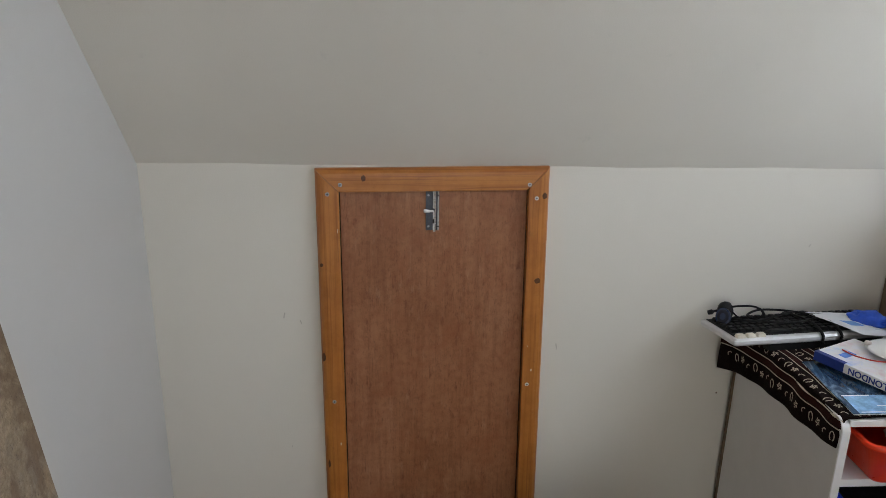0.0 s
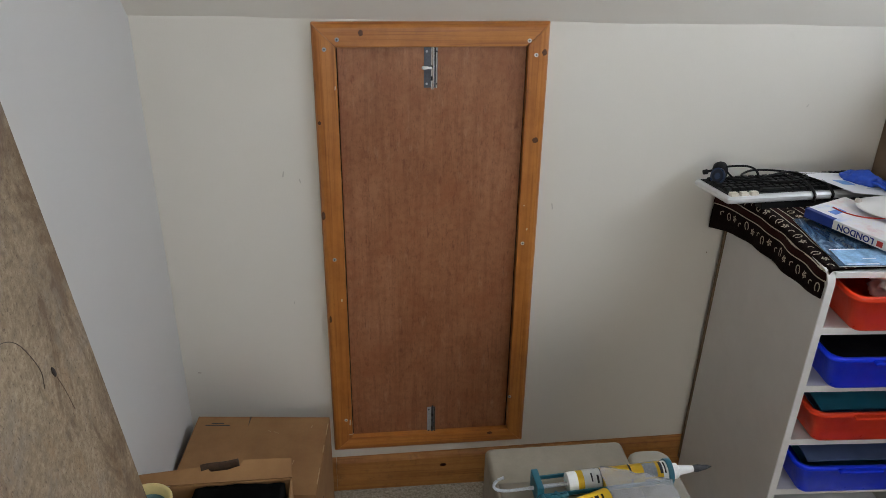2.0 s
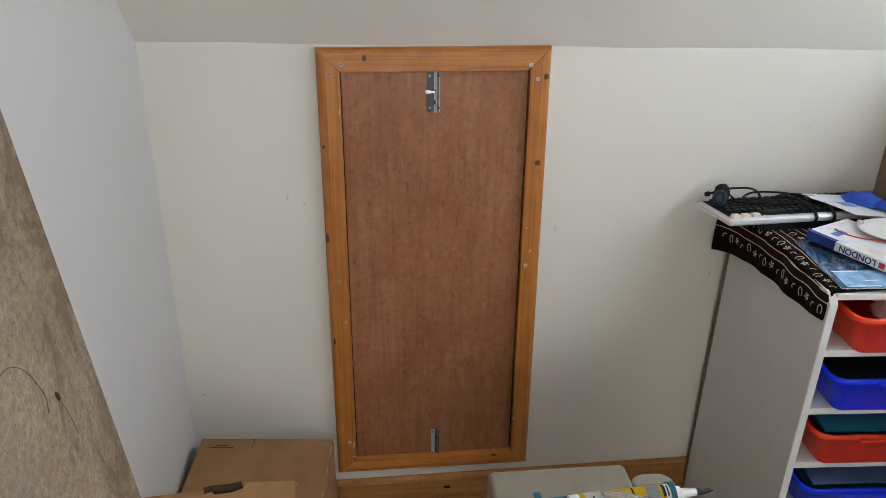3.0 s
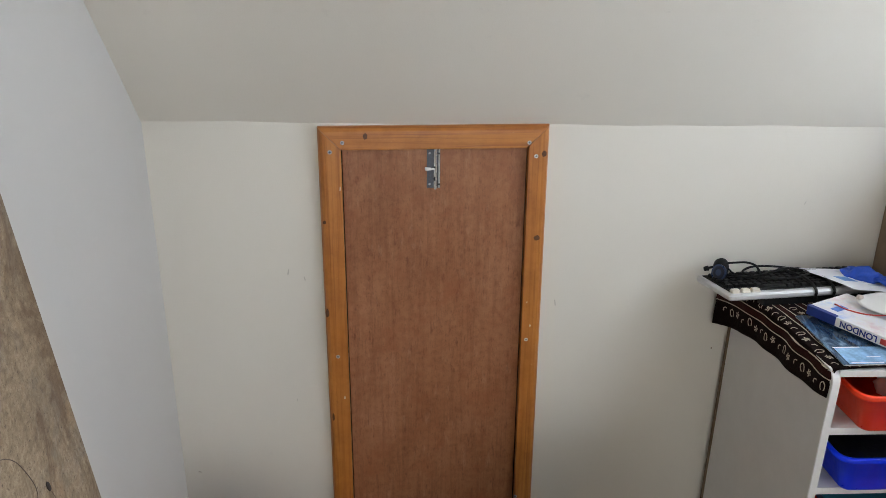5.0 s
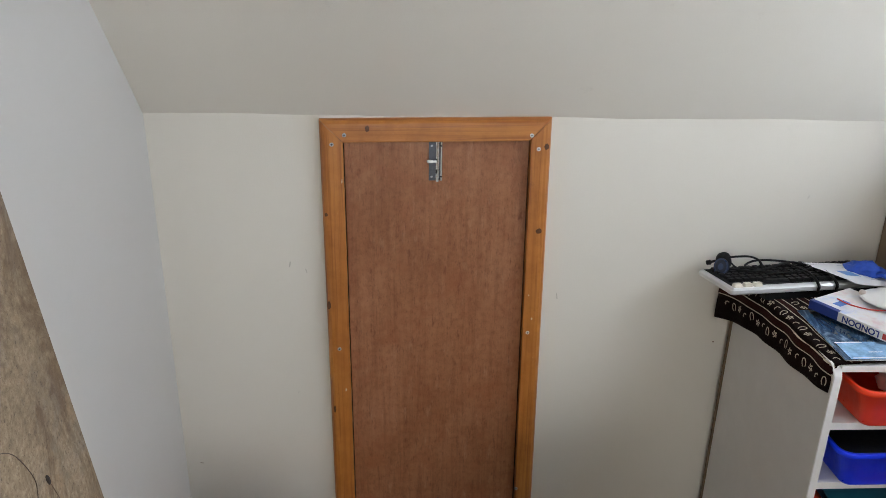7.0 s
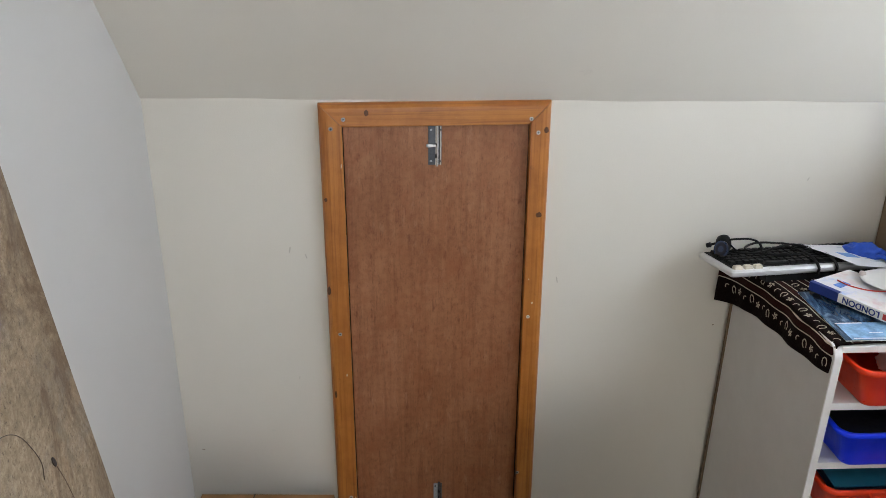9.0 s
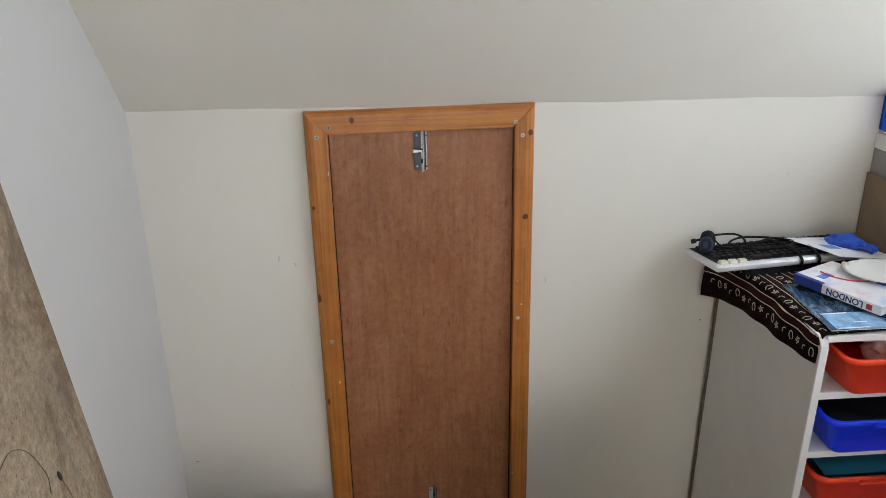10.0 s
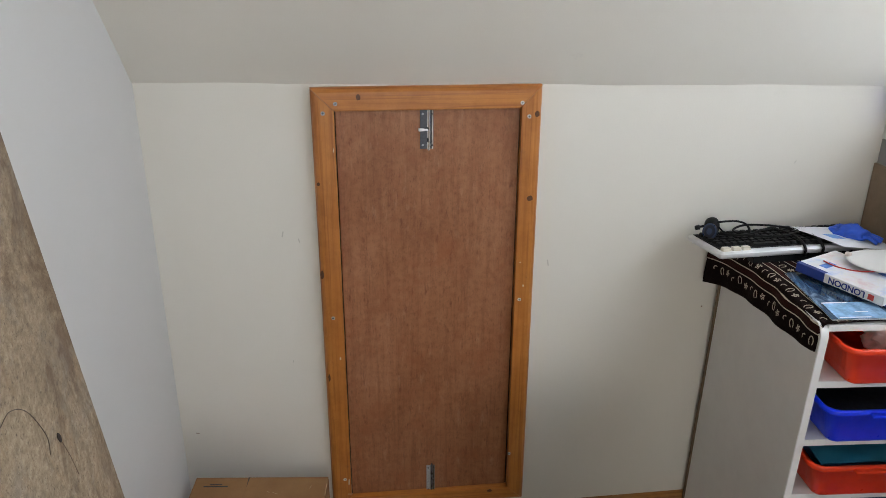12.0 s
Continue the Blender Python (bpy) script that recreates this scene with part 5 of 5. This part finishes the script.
tub = empty("plastic_tub", Matrix.Translation((-0.630, -0.690, 0.479)) @ Matrix.Diagonal((1.1, 1.1, 1.16, 1)), "small yellowed plastic tub with blue-grey contents", "tub")
part("wall", turned([(0.0, 0.0), (0.034, 0.0), (0.042, 0.10), (0.046, 0.104), (0.047, 0.110), (0.044, 0.112), (0.040, 0.108), (0.038, 0.09), (0.0, 0.09)], 30), TUB_CREAM, tub, smooth=True)
part("contents", turned([(0.0, 0.0905), (0.037, 0.0905), (0.036, 0.094), (0.018, 0.097), (0.0, 0.095)], 24), TUB_BLUE, tub, "blue-grey paste", smooth=True)

# ---------------------------------------------------------------- upholstered stool with tools on it
STOP = 0.655
stool = empty("upholstered_stool", Matrix(), "cream upholstered box stool with piped edges", "stool")
SX0, SX1, SY0, SY1 = 0.057, 0.351, -1.02, -0.648


def soft_box(x0, x1, y0, y1, z0, z1, r, puff, nx=14, ny=14):
    bm = bmesh.new()
    cx, cy, hx, hy = (x0 + x1) / 2, (y0 + y1) / 2, (x1 - x0) / 2, (y1 - y0) / 2
    rings = [round_rect(hx - 0.004, hy - 0.004, r, z0, 5, cx, cy), round_rect(hx, hy, r, z0 + 0.01, 5, cx, cy), round_rect(hx, hy, r, z1 - 0.011, 5, cx, cy)]
    for k in range(1, 7):
        a = radians(15 * k)
        rings.append(round_rect(hx - 0.011 * (1 - math.cos(a)), hy - 0.011 * (1 - math.cos(a)), r, z1 - 0.011 + 0.011 * math.sin(a), 5, cx, cy))
    for s in (0.8, 0.55, 0.3):
        rings.append(round_rect((hx - 0.011) * s, (hy - 0.011) * s, r * s * 0.9, z1 + puff * (1 - s * s), 5, cx, cy))
    return loft(bm, rings)


part("seat", soft_box(SX0, SX1, SY0, SY1, 0.45, STOP, 0.012, 0.004), CREAM_CLOTH, stool, smooth=True)
part("base", soft_box(SX0 + 0.004, SX1 - 0.004, SY0 + 0.004, SY1 - 0.004, FZ, 0.447, 0.02, 0.0), CREAM_CLOTH, stool, smooth=True)
cush = tagged(part("folded_cloth", soft_box(0.354, 0.447, -0.86, -0.668, FZ, STOP - 0.012, 0.03, 0.004), CREAM_LIGHT, smooth=True), "pale cream bolster standing beside the stool", "bolster")
fold = tagged(part("folded_towel", sheet(lambda u, v: (0.068 + 0.205 * u, -1.0 + 0.235 * v, STOP + 0.008 + 0.003 * math.sin(5 * u + 4 * v)), 12, 12, -0.004), CREAM_LIGHT, smooth=True), "pale cream folded towel on the stool", "towel")

# caulking gun with its cartridge
G0, G1 = Vector((0.194, -0.796, 0.683)), Vector((0.404, -0.788, 0.690))
axis = (G1 - G0).normalized()
side = Vector((0, 0, 1)).cross(axis).normalized()
GM = Matrix.Translation(G0) @ Matrix((axis.cross(side), side, axis)).transposed().to_4x4()
gun = empty("caulking_gun", GM, "teal skeleton caulking gun holding a cartridge, lying on the stool", "caulking gun")
L = (G1 - G0).length
part("cartridge", turned([(0.0, 0.0), (0.0215, 0.0), (0.0222, 0.004), (0.0222, L - 0.004), (0.0215, L), (0.0, L)], 28), WHITE_PLASTIC, gun, "white plastic cartridge", smooth=False)


def wrap(z0, z1, a0, a1, mat_, r, name, label=""):
    bm = bmesh.new()
    n = max(3, int((a1 - a0) / 12))
    lo = [bm.verts.new((r * math.cos(radians(a0 + (a1 - a0) * i / n)), r * math.sin(radians(a0 + (a1 - a0) * i / n)), z0)) for i in range(n + 1)]
    hi = [bm.verts.new((v.co.x, v.co.y, z1)) for v in lo]
    for i in range(n):
        bm.faces.new((lo[i], lo[i + 1], hi[i + 1], hi[i]))
    bmesh.ops.solidify(bm, geom=bm.faces[:], thickness=0.0003)
    part(name, bm, mat_, gun, label)


wrap(0.018, L - 0.022, 0, 359.9, YELLOW, 0.0225, "wrapper", "yellow printed label")
for z0, z1, a0, a1, mt in ((0.030, 0.064, -150, -60, WHITE_PLASTIC), (0.044, 0.047, -140, -95, TEXT_BLACK), (0.055, 0.059, -150, -110, TEXT_BLACK), (0.064, 0.066, -150, -60, TEXT_BLACK), (0.150, 0.176, -150, -70, DULL_STEEL), (0.122, 0.126, -120, -60, TEXT_BLACK),
                           (0.182, 0.188, -140, -70, TEXT_BLACK), (0.191, 0.194, -140, -80, TEXT_BLACK)):
    for base_a in (0, 90, 180):
        wrap(z0, z1, a0 + base_a, a1 + base_a, mt, 0.0228 + (0.0002 if mt is TEXT_BLACK else 0), "label_bar")
part("nozzle", turned([(0.0, L), (0.016, L), (0.015, L + 0.012), (0.010, L + 0.016), (0.0085, L + 0.028), (0.0052, L + 0.055), (0.0, L + 0.055)], 18), WHITE_PLASTIC, gun, smooth=False)
bm = turned([(0.0, L + 0.046), (0.007, L + 0.046), (0.0075, L + 0.056), (0.0055, L + 0.066), (0.0045, L + 0.074), (0.0, L + 0.086)], 12)
part("nozzle_cap", bm, plain("dark_grey_plastic", (0.018, 0.02, 0.026), 0.5), gun, "dark grey nozzle cap")
part("front_ring", turned([(0.0230, L - 0.012), (0.0258, L - 0.012), (0.0258, L - 0.002), (0.0230, L - 0.002)], 28), TEAL, gun)
for s in (1, -1):
    part("side_rail", boxm(-0.004, 0.004, s * 0.0245 - 0.0015, s * 0.0245 + 0.0015, -0.055, L - 0.004), TEAL, gun)
part("end_block", boxm(-0.022, 0.022, -0.028, 0.028, -0.066, -0.052, 0.003), TEAL, gun)
part("push_rod", tube([(0, 0, -0.075), (0, 0, 0.0)], 0.004, 10), DULL_STEEL, gun)
hook = smooth_line([(0, 0, -0.075), (0, 0.0, -0.115), (0.003, 0.002, -0.136), (0.010, 0.006, -0.143), (0.019, 0.010, -0.136), (0.023, 0.012, -0.122)], 6)
part("rod_hook", tube(hook, 0.003, 9), DULL_STEEL, gun, "bent grey end of the push rod", smooth=True)
part("handle", tube(smooth_line([(-0.0, -0.028, -0.058), (-0.002, -0.055, -0.054), (-0.006, -0.09, -0.060), (-0.008, -0.13, -0.070)], 6), 0.010, 10, flat=0.7), TEAL, gun, smooth=True)
part("trigger", tube(smooth_line([(0.0, -0.02, -0.028), (0.0, -0.05, -0.018), (-0.004, -0.085, -0.02), (-0.006, -0.12, -0.03)], 6), 0.006, 10, flat=0.6), TEAL, gun, smooth=True)
part("trigger_guard", tube(smooth_line([(0.0, -0.024, -0.052), (0.0, -0.034, -0.03), (0.0, -0.028, -0.006)], 6), 0.005, 8), TEAL, gun, smooth=True)

# second yellow cartridge, lying in front
C0 = Vector((0.186, -0.866, 0.684))
tubeb = empty("adhesive_tube", Matrix.Translation(C0) @ Vector((0.944, 0.33, 0.0)).to_track_quat("Z", "X").to_matrix().to_4x4() @ Matrix.Identity(4), "yellow adhesive tube with black print on the stool", "tube")
part("tube_body", turned([(0.0, 0.0), (0.0175, 0.0), (0.0185, 0.004), (0.0185, 0.080), (0.0, 0.084)], 26), YELLOW, tubeb)
for i, (z0, z1) in enumerate(((0.022, 0.030), (0.034, 0.042), (0.046, 0.054), (0.060, 0.064))):
    bm = bmesh.new()
    n = 6
    lo = [bm.verts.new((0.0188 * math.cos(radians(8 + 62 * k / n)), 0.0188 * math.sin(radians(8 + 62 * k / n)), z0)) for k in range(n + 1)]
    hi = [bm.verts.new((v.co.x, v.co.y, z1)) for v in lo]
    for k in range(n):
        bm.faces.new((lo[k], lo[k + 1], hi[k + 1], hi[k]))
    bmesh.ops.solidify(bm, geom=bm.faces[:], thickness=0.0003)
    part("printed_bar", bm, TEXT_BLACK, tubeb)

# clear plastic bag over the tools
def bag_fn(u, v):
    x = 0.258 + 0.130 * u + 0.008 * math.sin(6 * v)
    y = -0.93 + (0.136 - 0.045 * u) * v
    z = 0.674 + 0.051 * math.sin(0.6 * math.pi * v) - 0.004 * u * u + 0.005 * noise.noise(Vector((7 * u, 8 * v, 0))) + 0.0012 * noise.noise(Vector((14 * u, 20 * v, 3)))
    return (x, y, z)


bm = sheet(bag_fn, 26, 26, 0.0004)
tagged(part("plastic_bag", bm, POLY, smooth=True), "crumpled clear plastic bag over the cartridges", "plastic bag")

# black bag-shaped filler for the shade inside the open carton
bm = bmesh.new()
bmesh.ops.create_cube(bm, size=2.0)
bmesh.ops.subdivide_edges(bm, edges=bm.edges[:], cuts=14, use_grid_fill=True)
for v in bm.verts:
    d = v.co.copy()
    k = 0.5 * noise.noise(d * 2.3 + Vector((2, 5, 1))) + 0.3 * abs(noise.noise(d * 5))
    e = 1 - 0.06 * max(0, abs(d.x) + abs(d.y) + abs(d.z) - 2.2)
    v.co = Vector((d.x * (0.098 + 0.004 * k) * e, d.y * (0.0845 + 0.003 * k) * e, 0.557 + 0.008 * k if d.z > 0.999 else FZ + 0.045 + 0.24 * (d.z + 1)))
SHADE_BLACK = plain("carton_shade_black", (0.003, 0.003, 0.003), 0.95)
SHADE_BLACK.node_tree.nodes["Principled BSDF"].inputs["Specular IOR Level"].default_value = 0.05
tagged(part("carton_shade", bm, SHADE_BLACK, m=Matrix.Translation((-0.4595, -0.690, 0.0)), smooth=True), "black filler for the shade inside the open carton", "bag")
